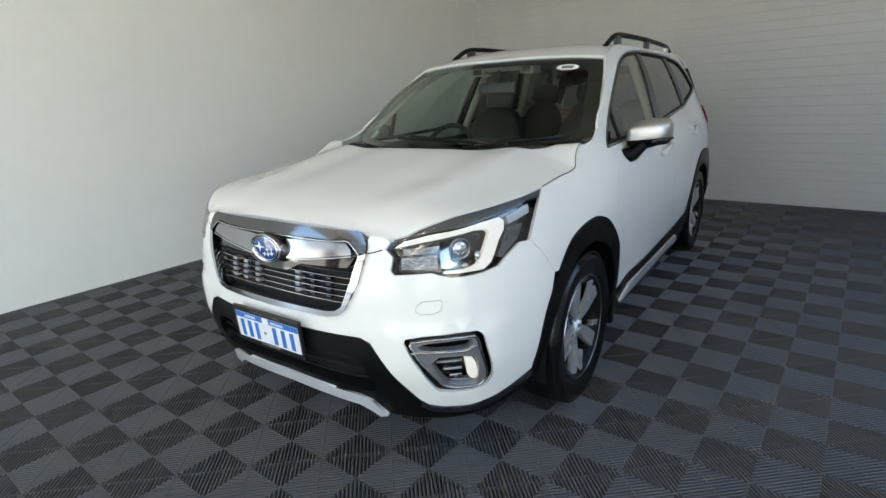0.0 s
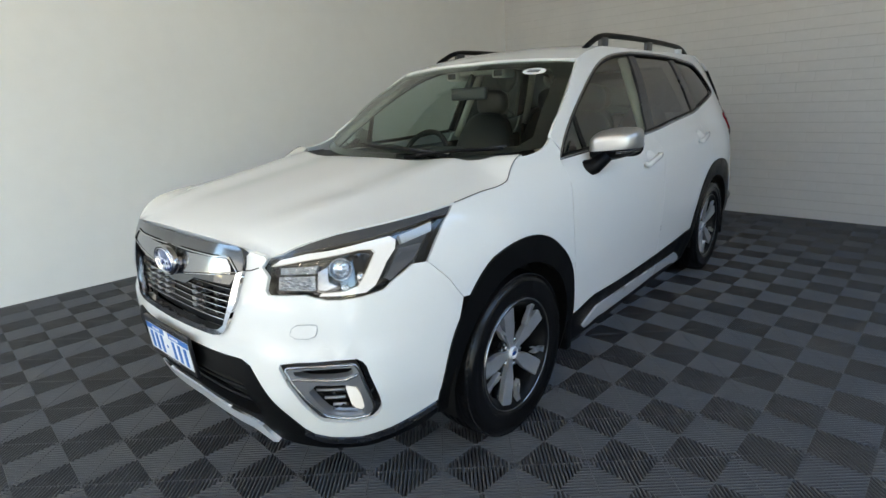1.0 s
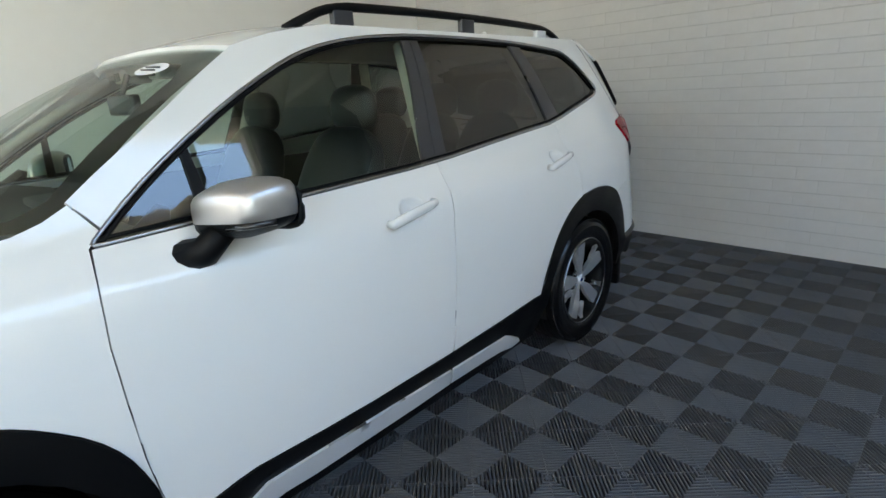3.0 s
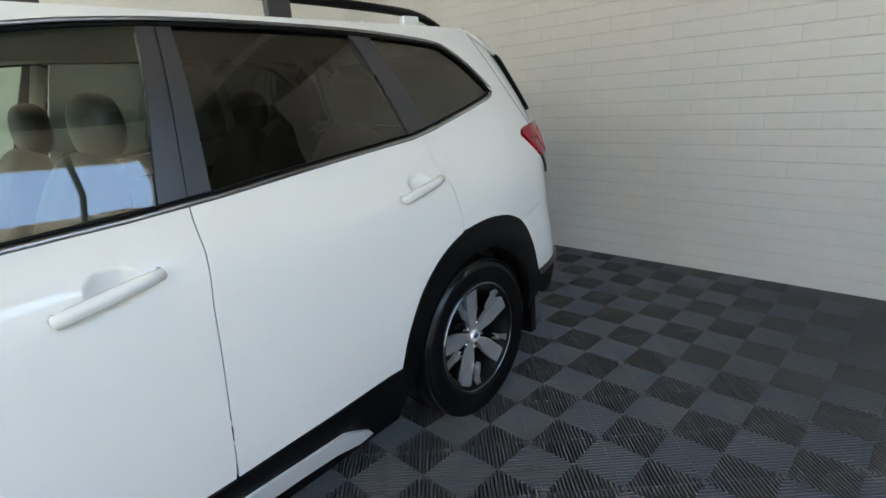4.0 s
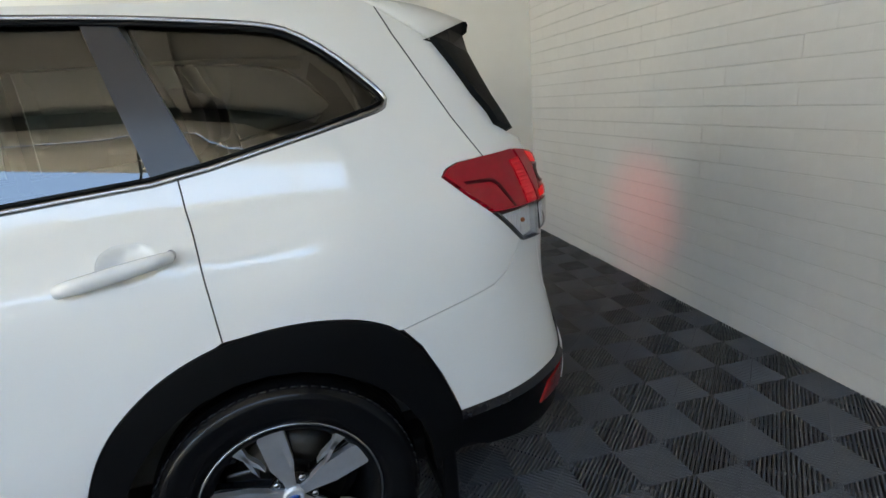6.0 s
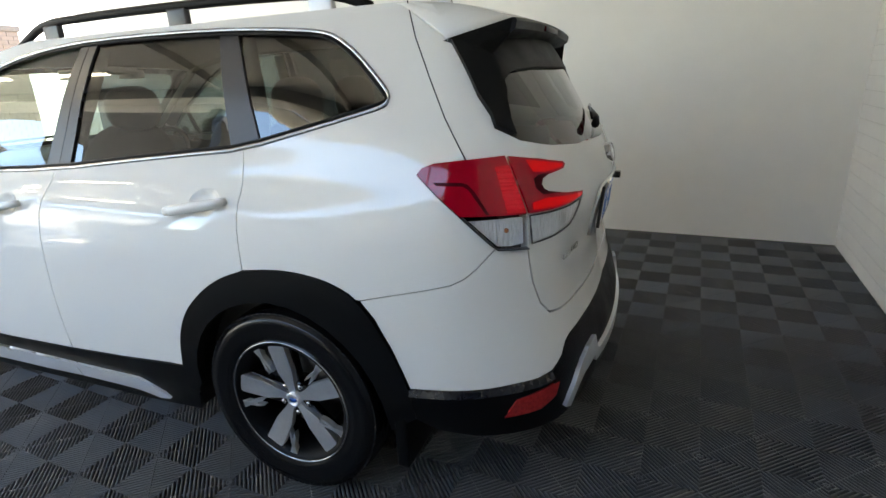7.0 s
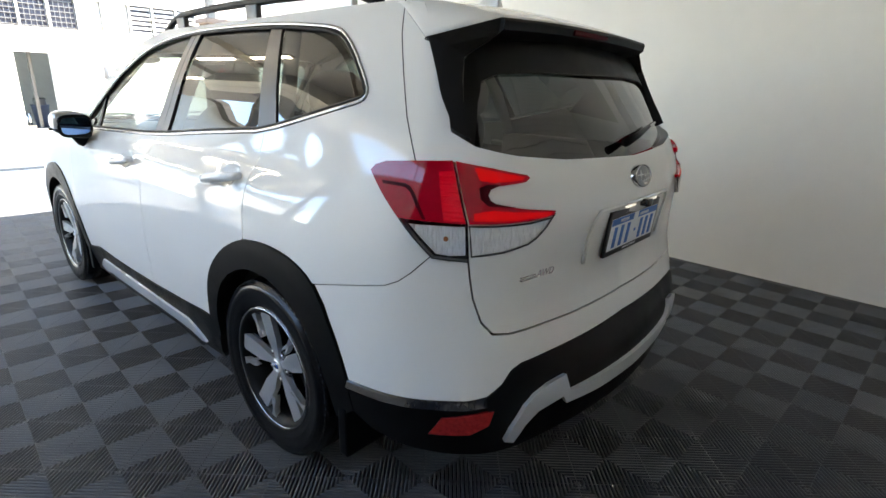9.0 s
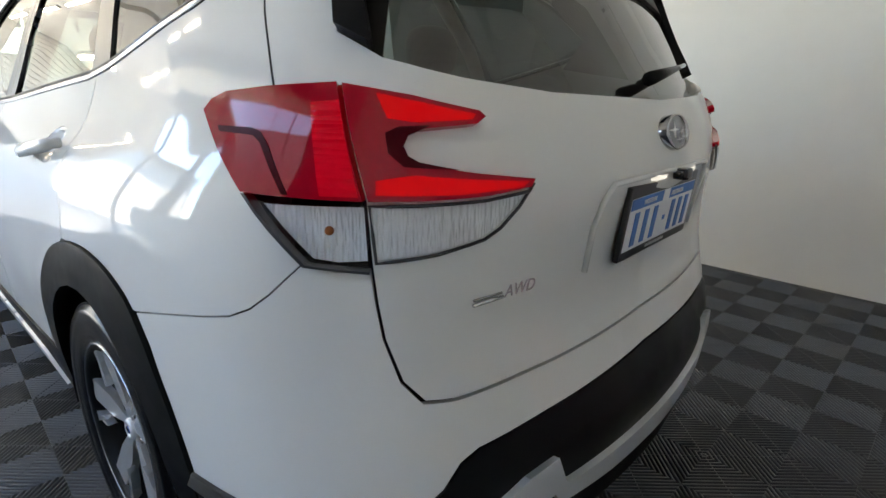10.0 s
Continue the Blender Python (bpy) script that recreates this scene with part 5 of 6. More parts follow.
# tail lamps
TAILREF = faceted(mat("clear_lens_reflector", (0.93, 0.94, 0.95), 0.18, metal=0.1, noise_scale=50, noise_amt=0.06), 110, 0.006, (1.6, 1.6, .25))
REDBAND = mat("lit_red_lens", (0.35, 0.003, 0.014), 0.12, coat=0.5, spec=0.06, noise_scale=40, noise_amt=0.1, emit=(1, 0.002, 0.02), emit_strength=0.010)
faceted(REDBAND, 45, 0.006, (.2, .2, 2.5))
for sg in (1, -1):
    m = sg < 0
    red = [(5.087, 1.198)] + sx(LAMP_SIDE[:6]) + [(5.141, 1.040)]
    lamp = cpart("tail_lamp", sheet(red, on_side, off=.012, thick=.03, mirror=m, step=.018, edge=.014), RED, None, "red tail lamp with clear lower lens")
    part("lit_band", sheet([(5.045, 1.168), (5.096, 1.172), (5.135, 1.046), (5.072, 1.046)], on_side, off=.0155, thick=.004, mirror=m, gap=.001, step=.015, edge=.012), REDBAND, lamp, "lit red band")
    part("dark_section", sheet([(4.850, 1.132), (4.935, 1.132), (4.955, 1.127), (4.975, 1.110), (5.020, 1.046), (5.010, 1.046), (4.958, 1.112), (4.940, 1.122), (4.858, 1.124)], on_side, off=.0136, thick=.003, mirror=m, gap=0, step=.02), REDDARK, lamp)
    clear = [(4.940, 1.036), (5.045, .946), (5.09, .941), (5.147, .944), (5.142, 1.036)]
    part("clear_lens", sheet(clear, on_side, off=.010, thick=.03, mirror=m), LENS, lamp, "clear indicator and reversing lens")
    part("lamp_bowl", sheet(clear, on_side, off=-.014, thick=.0, mirror=m, gap=.006), TAILREF, lamp)
    q = skin(an(-2.12, .80, 1.0), .995, -.010)
    bulb = bmesh.new()
    bmesh.ops.create_uvsphere(bulb, u_segments=12, v_segments=8, radius=.007, matrix=Matrix.Translation((q.x, sg * q.y, q.z)))
    part("bulb", bulb, AMBER, lamp, "amber indicator bulb")
    part("lamp_seal", sheet([(4.932, 1.042), (5.040, .944), (5.147, .937), (5.147, .941), (5.044, .9475), (4.939, 1.042)], on_side, off=.013, thick=.02, mirror=m, gap=0), PIANO, lamp)
    cshape = [(5.094, 1.196), (5.23, 1.180), (5.355, 1.160), (5.368, 1.150), (5.345, 1.139), (5.235, 1.133), (5.214, 1.126), (5.205, 1.113), (5.212, 1.100), (5.23, 1.092), (5.33, 1.076), (5.453, 1.060), (5.44, 1.046), (5.35, 1.040), (5.147, 1.040)]
    inner = cpart("gate_lamp", sheet(cshape, on_side, off=.014, thick=.03, mirror=m, step=.025, edge=.015), RED, gate, "red forked lamp on the tailgate")
    part("light_guide", sheet([(5.16, 1.180), (5.25, 1.168), (5.345, 1.153), (5.335, 1.146), (5.23, 1.143), (5.18, 1.148)], on_side, off=.0155, thick=.003, mirror=m, gap=0, step=.02), REDLIT, inner, "lit red light guide")
    part("light_guide", sheet([(5.16, 1.068), (5.22, 1.075), (5.32, 1.066), (5.435, 1.056), (5.42, 1.049), (5.3, 1.047), (5.16, 1.050)], on_side, off=.0155, thick=.003, mirror=m, gap=0, step=.02), REDLIT, inner, "lit red light guide")
    dark = [(5.255, 1.139), (5.20, 1.138), (5.176, 1.130), (5.180, 1.104), (5.205, 1.086), (5.30, 1.080), (5.23, 1.092), (5.213, 1.100), (5.206, 1.113), (5.215, 1.127), (5.24, 1.134)]
    part("dark_fork", sheet(dark, on_side, off=.0152, thick=.003, mirror=m, gap=0, step=.02), REDDARK, inner)
    low = [(5.149, 1.036), (5.35, 1.036), (5.437, 1.042), (5.449, 1.054), (5.417, 1.020), (5.38, .99), (5.349, .976), (5.26, .962), (5.158, .953)]
    part("clear_lens", sheet(low, on_side, off=.016, thick=.016, mirror=m), LENS, inner, "clear reversing lens")
    part("lamp_bowl", sheet(low, on_side, off=.004, thick=0, mirror=m, gap=.003, step=.02), TAILREF, inner)
    part("lamp_seal", tube([Vector((w.x, sg * w.y, w.z)) for w in (skin(a, z, .010) for a, z in dense(low, .03))], .0028, closed=True, sides=6), PIANO, inner)
# glow of the lit lamp on the wall behind it
lp = bpy.data.lights.new("tail_light", "SPOT")
lp.spot_size, lp.spot_blend = radians(34), 1.0
lp.energy, lp.color, lp.shadow_soft_size = 1.8, (1.0, .05, .05), .04
q = skin(an(-2.16, .74, 1.10), 1.10, .03)
lo = new("tail_light", lp)
lo.parent = car
lo.matrix_local = look((q.x, -q.y, q.z), (-3.74, -.88, .50))

# rear bumper
top_edge = [(A_END, .700), (5.562, .705), (5.30, .712), (5.236, .720), (5.196, .758), (5.166, .83), (5.154, .89), (5.147, .939), (5.09, .936)] + sx(SEAM_R)
RLOW = sx([(-1.818, .505), (-1.95, .513)]) + [(5.0, .522), (5.085, .530), (5.16, .533), (5.213, .543), (5.265, .575), (5.30, .608), (5.34, .620), (5.545, .622), (A_END, .622)]
rb = cpart("rear_bumper", sheet(rboth(top_edge + sx([(-1.72, .735), (-1.768, .64), (-1.795, .57)]) + RLOW), on_side, step=.045, gap=.0012), PAINT, None, "white painted rear bumper")
lowr = RLOW[::-1] + sx([(-1.818, .40), (-1.90, .36), (-2.02, .345)]) + ry([(.76, .345), (.6, .34), (.3, .335), (0, .335)])
cpart("rear_lower_bumper", sheet(rboth(lowr), on_side, off=.004, thick=.05, gap=.001, step=.05), BLACK, None, "black textured lower rear bumper")
skid = [(A_END, .475), (5.7, .477), (5.55, .48), (5.53, .49), (5.51, .542), (5.43, .537), (5.37, .522), (5.335, .498), (5.29, .43), (5.275, .39), (5.31, .375), (5.345, .43), (5.39, .462), (5.50, .472), (5.52, .440), (5.7, .425), (A_END, .42)]
cpart("rear_garnish", sheet(rboth(skid), on_side, off=.018, thick=.03, gap=.001, step=.03), SILVERPAINT, None, "silver lower rear garnish")
for sg in (1, -1):
    bumper_shelf(sx([(-1.815, .507), (-1.95, .513)]) + [(5.0, .522), (5.085, .530), (5.16, .533), (5.213, .543)], sg, rb)
    cpart("reflector", sheet([(5.045, .418), (5.085, .480), (5.20, .503), (5.238, .505), (5.225, .455), (5.17, .425)], on_side, off=.010, thick=.02, mirror=sg < 0, step=.02), REFLECTOR, rb, "red rear reflector")
p = skin(A_END, 1.108, .012)
oval_badge("rear_badge", (p.x + .010, 0, 1.112), -1, .066, .040, gate, FOGTRIM, 14)
p = skin(A_END, .935, .008)
plate((p.x, .012, .940), -1, -6)
bm = bmesh.new()
cpart("plate_recess_edge", tube([skin(ar(y), z, .004) for y, z in [(.30, .86), (.305, .95), (.295, 1.0), (.27, 1.03), (.1, 1.036), (0, 1.037), (-.1, 1.036), (-.27, 1.03), (-.295, 1.0), (-.305, .95), (-.30, .86)]], .006, sides=8), PAINT, gate)
for y in (.09, -.09):
    q = skin(ar(y), 1.028, .006)
    part("plate_light", box_bm(q.x - .002, y - .03, 1.022, q.x + .01, y + .03, 1.034, bevel=.003), DRL, gate, "lit plate lamp")
q = skin(A_END, 1.032, .01)
part("camera", box_bm(q.x - .02, -.022, 1.015, q.x + .01, .022, 1.04, bevel=.008), GLOSSBLACK, gate)
# wiper
w0, w1 = skin(ar(.03), 1.222, .004), skin(ar(-.36), 1.262, -.014)
arm = cpart("rear_wiper", tube([w0, w0.lerp(w1, .3) + Vector((-.012, 0, .004)), w1], lambda u: .016 - .009 * u, sides=8), BLACK, gate, "black rear wiper")
part("wiper_blade", tube([w0.lerp(w1, .25) + Vector((.006, 0, .004)), w1 + Vector((.004, -.05, .008))], .006, sides=6), GLOSSBLACK, arm)


q = skin(ar(.60), .862, .004)
q2 = skin(ar(.44), .862, .004)
dirx = (q2 - q).normalized()
up = Vector((0, 0, 1))
nrm = dirx.cross(up).normalized()
M = Matrix(((dirx.x, up.x, nrm.x, 0), (dirx.y, up.y, nrm.y, 0), (dirx.z, up.z, nrm.z, 0), (0, 0, 0, 1)))
lettering("AWD", .030, Matrix.Translation(q.lerp(q2, .45)) @ M, CHROME, gate, .25)
part("badge_stroke", tube([q + Vector((-.002, 0, .004)), q.lerp(q2, .42) + Vector((-.002, 0, .004))], .0035, sides=6), CHROME, gate)
part("badge_stroke", tube([q + Vector((-.002, 0, .012)), q.lerp(q2, .40) + Vector((-.002, 0, .012))], .002, sides=6), CHROME, gate)

# floor pan and dark inner shell
bm = bmesh.new()
add_box(bm, -1.95, -.68, .22, 1.80, .68, .30, bevel=.02)
cpart("floor_pan", bm, DARK)

# cabin
def cushion(x0, y0, z0, x1, y1, z1, r=.05):
    bm = box_bm(x0, y0, z0, x1, y1, z1, bevel=r, seg=4)
    return bm


def pad(cx, cy, cz, rx, ry, rz, p=2.6):
    """A soft rounded cushion."""
    bm = bmesh.new()
    bmesh.ops.create_cube(bm, size=2.0)
    bmesh.ops.subdivide_edges(bm, edges=bm.edges, cuts=7, use_grid_fill=True)
    for v in bm.verts:
        u = v.co
        n = (abs(u.x) ** p + abs(u.y) ** p + abs(u.z) ** p) ** (1 / p)
        v.co = Vector((cx + u.x / n * rx, cy + u.y / n * ry, cz + u.z / n * rz))
    return bm


cpart("cabin_floor", box_bm(-2.0, -.74, .42, 1.2, .74, .45), DARK, None, "dark cabin floor")
bm = box_bm(.95, -.74, .45, 1.15, .74, 1.06)
cpart("firewall", bm, DARK)
bm = bmesh.new()
rows = []
for y in np.linspace(-.77, .77, 24):
    hood = .045 * math.exp(-((y + .38) / .17) ** 2)
    sec = [(1.17, 1.10), (1.0, 1.118), (.80, 1.10 + hood), (.70, 1.075 + hood), (.655, 1.0), (.68, .85), (.72, .60), (1.0, .55)]
    rows.append([bm.verts.new((x, y, z)) for x, z in sec])
for a, b in zip(rows, rows[1:]):
    for k in range(7):
        bm.faces.new((a[k], a[k + 1], b[k + 1], b[k]))
bmesh.ops.recalc_face_normals(bm, faces=bm.faces)
dash = cpart("dashboard", bm, DASH, None, "dark grey dashboard")
part("centre_screen", box_bm(.655, -.10, .93, .675, .12, 1.04, bevel=.006), GLOSSBLACK, dash)
part("hood_visor", box_bm(.70, -.12, 1.09, .84, .12, 1.13, bevel=.02), DASH, dash)
# steering wheel on the right-hand side
M = Matrix.Translation((.50, -.38, 1.02)) @ Matrix.Rotation(radians(90), 4, "Z") @ Matrix.Rotation(radians(-24), 4, "X")
bm = bmesh.new()
sw = cpart("steering_wheel", tube([M @ Vector((.185 * math.cos(t), 0, .185 * math.sin(t))) for t in np.linspace(0, math.tau, 40)[:-1]], .0165, closed=True, sides=10), LEATHER, None, "dark steering wheel")
bm = box_bm(-.06, -.02, -.06, .06, .03, .06, bevel=.02)
bm.transform(M)
part("wheel_boss", bm, DASH, sw)
for t in (0, 180, 270):
    a = radians(t)
    part("wheel_spoke", tube([M @ Vector((.05 * math.cos(a), 0, .05 * math.sin(a))), M @ Vector((.18 * math.cos(a), 0, .18 * math.sin(a)))], .016, sides=8), DASH, sw)


def seat(x, y, w, name="front_seat"):
    base = cushion(x - .05, y - w / 2, .55, x + .48, y + w / 2, .74, .06)
    root = cpart(name, base, LEATHER, None, "dark leather seat with headrest")
    bk = pad(0, 0, .30, .085, w / 2, .335, 3.6)
    for v in bk.verts:
        v.co.y *= 1 - .22 * max(0, v.co.z - .3) / .32
    bk.transform(Matrix.Translation((x - .02, y, .68)) @ Matrix.Rotation(radians(-21), 4, "Y"))
    part("backrest", bk, LEATHER, root)
    hx = x - .27
    part("headrest", pad(hx, y, 1.345, .058, .128, .098), LEATHER, root)
    for s in (-.06, .06):
        part("headrest_post", tube([(hx, y + s, 1.18), (hx, y + s, 1.30)], .006, sides=8), CHROME, root)
    return root


seat(.02, -.37, .50)
seat(.02, .37, .50)
for y in (-.42, .0, .42):
    seat(-.92, y, .42, "rear_seat")
# headliner, pillar trims, mirror, camera pod, sticker
hl = [(x, y - .045) for x, y in edge_y] + [(ws_top(y) - .06, y) for y in (.5, .25, 0, -.25, -.5)] + [(x, -y + .045) for x, y in edge_y[::-1]]
cpart("headliner", sheet(hl, lambda x, y: roof(x, y) - Vector((0, 0, .045)), step=.1, thick=0), BEIGE, None, "pale cloth headliner")
for sg in (1, -1):
    def trim(pts, r, material, flat=1.0):
        cpart("pillar_trim", tube([Vector((q.x, sg * q.y, q.z)) for q in (skin(ax(x), z, -.068) for x, z in pts)], r, sides=8, flat=flat), material, None, "pale pillar trim")
    trim([(-.29, 1.10), (-.32, 1.3), (-.37, 1.58)], .028, BEIGE)
    trim([(.93, 1.15), (.66, 1.33), (.35, 1.52)], .020, BEIGE)
    trim([(-1.24, 1.15), (-1.20, 1.35), (-1.10, 1.58)], .03, BEIGE)
    trim([(.35, 1.54), (.0, 1.60), (-.6, 1.625), (-1.3, 1.60), (-1.6, 1.56)], .020, BEIGE)
    cpart("door_card", box_bm(-1.2, sg * .755 if sg > 0 else -.79, .45, .85, .79 if sg > 0 else sg * .755, 1.07, bevel=.01), DASH, None, "dark door lining")
    cpart("load_bay_side", box_bm(-1.93, min(sg * .71, sg * .74), .45, -1.2, max(sg * .71, sg * .74), 1.15, bevel=.01), DASH)
    cpart("rear_pillar_trim", sheet(sx([(-1.62, 1.30), (-1.74, 1.40), (-1.62, 1.52), (-1.65, 1.60), (-1.78, 1.50), (-1.92, 1.26)]), on_side, off=-.05, thick=0, mirror=sg < 0), DASH)
mr = cpart("rear_view_mirror", box_bm(.475, -.125, 1.375, .51, .125, 1.445, bevel=.014), PIANO, None, "dark rear-view mirror")
part("mirror_stem", tube([(.50, 0, 1.43), (.46, 0, 1.515)], .01), DASH, mr)
for y in (-.17, .17):
    cpart("camera_pod", box_bm(.33, y - .045, 1.490, .44, y + .045, 1.54, bevel=.014), BEIGE, None, "pale camera pod at the windscreen top")
    q = Vector((.442, y, 1.517))
    cpart("camera_lens", box_bm(.436, y - .028, 1.500, .4425, y + .028, 1.530, bevel=.006), GLOSSBLACK)
cpart("camera_housing", box_bm(.30, -.15, 1.515, .42, .15, 1.555, bevel=.014), BEIGE)
st = bmesh.new()
vs = [st.verts.new(screen(.83 + .045 * math.sin(t), .475 + .058 * math.cos(t)) + Vector((.004, 0, .005))) for t in np.linspace(0, math.tau, 29)[:-1]]
st.faces.new(vs)
sticker = cpart("windscreen_sticker", st, STICKER, None, "round white windscreen sticker", smooth=False)
for du in (-.012, .008):
    a, b = screen(.83 + du, .445) + Vector((.006, 0, .007)), screen(.83 + du, .505) + Vector((.006, 0, .007))
    part("sticker_line", tube([a, b], .0025, sides=4), PIANO, sticker)

# ---- across the yard ----
FX, D0, D1, DH = 15.4, -2.32, -1.50, 2.08
facade = structure("facade", box_bm(FX, -14, -.045, FX + .25, D0, 2.72), FACADE, "sunlit white rendered workshop wall with door and louvres", "wall", m=Matrix.Identity(4))
for a in ((FX, D1, -.045, FX + .25, 14, 2.72), (FX, D0, DH, FX + .25, D1, 2.72), (FX, -14, 3.55, FX + .25, 14, 5.4)):
    part("wall_piece", box_bm(*a), FACADE, facade, smooth=False)
WIN = [(-.42, .18), (-1.08, -.48), (-1.74, -1.14), (-2.42, -1.80), (-3.10, -2.49), (-3.73, -3.14), (-4.45, -3.78), (-5.10, -4.50), (-5.80, -5.16), (-6.43, -5.85), (.24, .84)]
edges = sorted(WIN)
prev = -14
for k, (a, b) in enumerate(edges + [(14, 15)]):
    part("wall_piece", box_bm(FX, prev, 2.72, FX + .25, a, 3.55), FACADE, facade, smooth=False)
    prev = b
DARKWIN = mat("dark_louvre_opening", (0.03, 0.03, 0.045), 0.6, noise_scale=2, noise_amt=0.2)
WINBAR = mat("grey_window_bar", (0.07, 0.07, 0.072), 0.6, noise_scale=9, noise_amt=0.15)
PALEWIN = mat("pale_window_panel", (0.36, 0.36, 0.33), 0.6, noise_scale=2, noise_amt=0.1)
for k, (a, b) in enumerate(edges):
    grid = a > -3.12
    pale = -4.5 < a < -3.12
    w = structure("window_%d" % (k + 1), box_bm(FX + .16, a, 2.72, FX + .2, b, 3.55), PALEWIN if pale else DARKWIN, "pale boarded window" if pale else "dark louvred window with white bars", "window", m=Matrix.Identity(4))
    part("window_frame", box_bm(FX - .02, a - .05, 2.66, FX + .1, a, 3.6, bevel=.008), FACADE, w)
    if not pale:
        for j in range(6):
            z = 2.76 + j * .135
            part("louvre", box_bm(FX + .08, a, z, FX + .13, b, z + (.018 if grid else .062)), FACADE if not grid else WINBAR, w, smooth=False)
        if grid:
            for j in range(1, 5):
                y = a + (b - a) * j / 5
                part("bar", box_bm(FX + .05, y - .005, 2.72, FX + .07, y + .005, 3.55), WINBAR, w, smooth=False)
structure("far_roof", box_bm(FX - .5, -14, 5.4, FX + 9, 14, 5.55), POSTGREY, "grey metal roof of the workshop", "roof", m=Matrix.Identity(4))
structure("far_room", box_bm(FX + 4, D0 - 2.5, -.04, FX + 4.2, D1 + 2.5, 3), INTERIOR, "shaded inner wall of the workshop", "wall", m=Matrix.Identity(4))
structure("far_floor", box_bm(FX - 1.52, -9, -.045, FX + 4, 9, -.003), CONCRETE, "concrete workshop floor", "floor", m=Matrix.Identity(4))
# post inside the doorway, bin, trolley
pp = link("door_post", box_bm(FX + .9, D0 + .27, 0, FX + .98, D0 + .36, DH + .5, bevel=.01), POSTGREY)
tagged(pp, "grey-brown steel post behind the doorway", "post")
bn = tagged(new("waste_bin"), "dark blue plastic bin with rags on top", "bin")
bn.location = (FX + 1.3, D0 + .20, 0)
part("bin_body", lathe([(0, 0), (.17, 0), (.22, .62), (.235, .63), (.235, .66), (.2, .66), (.0, .60)], Matrix.Rotation(radians(90), 4, "X"), 20), BINBLUE, bn)
part("bin_filling", box_bm(-.16, -.15, .62, .15, .14, .86, bevel=.06), PIANO, bn)
tr = tagged(new("trolley_jack"), "small grey metal jack on the workshop floor", "jack")
tr.location = (FX + .8, D1 - .22, 0)
part("jack_base", box_bm(-.1, -.12, 0, .1, .12, .12, bevel=.02), POSTGREY, tr)
part("jack_column", tube([(0, 0, .1), (0, .01, .45)], .05, sides=10), SATIN, tr)
# speed sign, extinguisher
sg_ = tagged(new("speed_sign"), "round white sign with a red ring and a black five", "sign")
sg_.location = (FX - .015, -3.93, 1.70)
T90 = Matrix.Rotation(radians(90), 4, "Z")
part("sign_disc", lathe([(0, .012), (.17, .012), (.17, -.0), (0, 0)], T90, 32), STICKER, sg_)
part("sign_ring", lathe([(.135, .014), (.165, .014), (.165, .010), (.135, .010)], T90, 40), mat("sign_red", (.45, .02, .02), .5, noise_scale=9, noise_amt=.1), sg_)
nb = lettering("5", .22, Matrix.Translation((-.016, .06, -.075)) @ Matrix(((0, 0, -1, 0), (-1, 0, 0, 0), (0, 1, 0, 0), (0, 0, 0, 1))), PIANO, sg_)
nb.data.shear = 0
ex = link("extinguisher", lathe([(0, 0), (.06, 0), (.065, .03), (.065, .33), (.03, .40), (.02, .46), (0, .46)], Matrix.Translation((FX - .07, -3.62, 1.42)) @ Matrix.Rotation(radians(90), 4, "X"), 16), PIANO)
tagged(ex, "dark cylinder hung on the white wall", "extinguisher")
# kerb, brick pier with post and beam beside the yard
structure("kerb", box_bm(7.55, -9, -.03, 7.75, 9, .035, bevel=.015), CONCRETE, "low worn concrete kerb across the apron", "kerb")
pier = tagged(new("brick_pier"), "brown brick pier carrying a steel post", "pier")
pier.location = (10.5, -4.75, 0)
part("pier_core", box_bm(-.28, -.9, 0, .28, .3, 2.75), BROWN, pier, smooth=False)
for r in range(33):
    for c in range(5):
        y0 = -.9 + c * .24 - (.12 if r % 2 else 0)
        part("brick", box_bm(-.292, max(y0, -.9), r * .083 + .006, -.279, min(y0 + .228, .3), r * .083 + .078), BRICKBROWN, pier, smooth=False) if min(y0 + .228, .3) > max(y0, -.9) + .02 else None
part("post", box_bm(-.09, .02, 2.75, .09, .2, 4.6, bevel=.01), POSTGREY, pier)
for y0, y1 in ((.16, -.55), (.16, .75)):
    part("strut", tube([(0, y0 - .05, 3.3), (0, y1, 4.58)], .022, sides=8), POSTGREY, pier)
# roof added above the view to keep the sun off the pier
structure("pier_shade_roof", box_bm(8.6, -7.0, 4.6, 12.0, -3.6, 4.68), CEILING, "unseen dull sheet roof added to shade the brick pier", "roof", m=Matrix.Identity(4))
hose = tagged(new("fire_extinguisher"), "red fire extinguisher hung on the brick pier", "extinguisher")
hose.location = (10.135, -4.62, 1.30)
part("cylinder", lathe([(0, 0), (.07, 0), (.078, .03), (.078, .36), (.04, .43), (.02, .45), (0, .45)], Matrix.Rotation(radians(90), 4, "X"), 16), mat("fire_red", (.42, .015, .02), .3, noise_scale=9, noise_amt=.1), hose)
part("nozzle", tube([(0, .0, .44), (-.03, .05, .47), (-.03, .11, .40), (-.02, .10, .12)], .011, sides=8), PIANO, hose)
part("cap_beam", box_bm(-.32, -.95, 2.75, .32, .36, 2.86, bevel=.01), BROWN, pier)
# boundary shed beyond the side opening
shed = structure("boundary_shed", box_bm(-14, 7.4, -.045, 5.0, 7.7, 4.75), SHED, "grey shed wall along the side boundary", "wall")
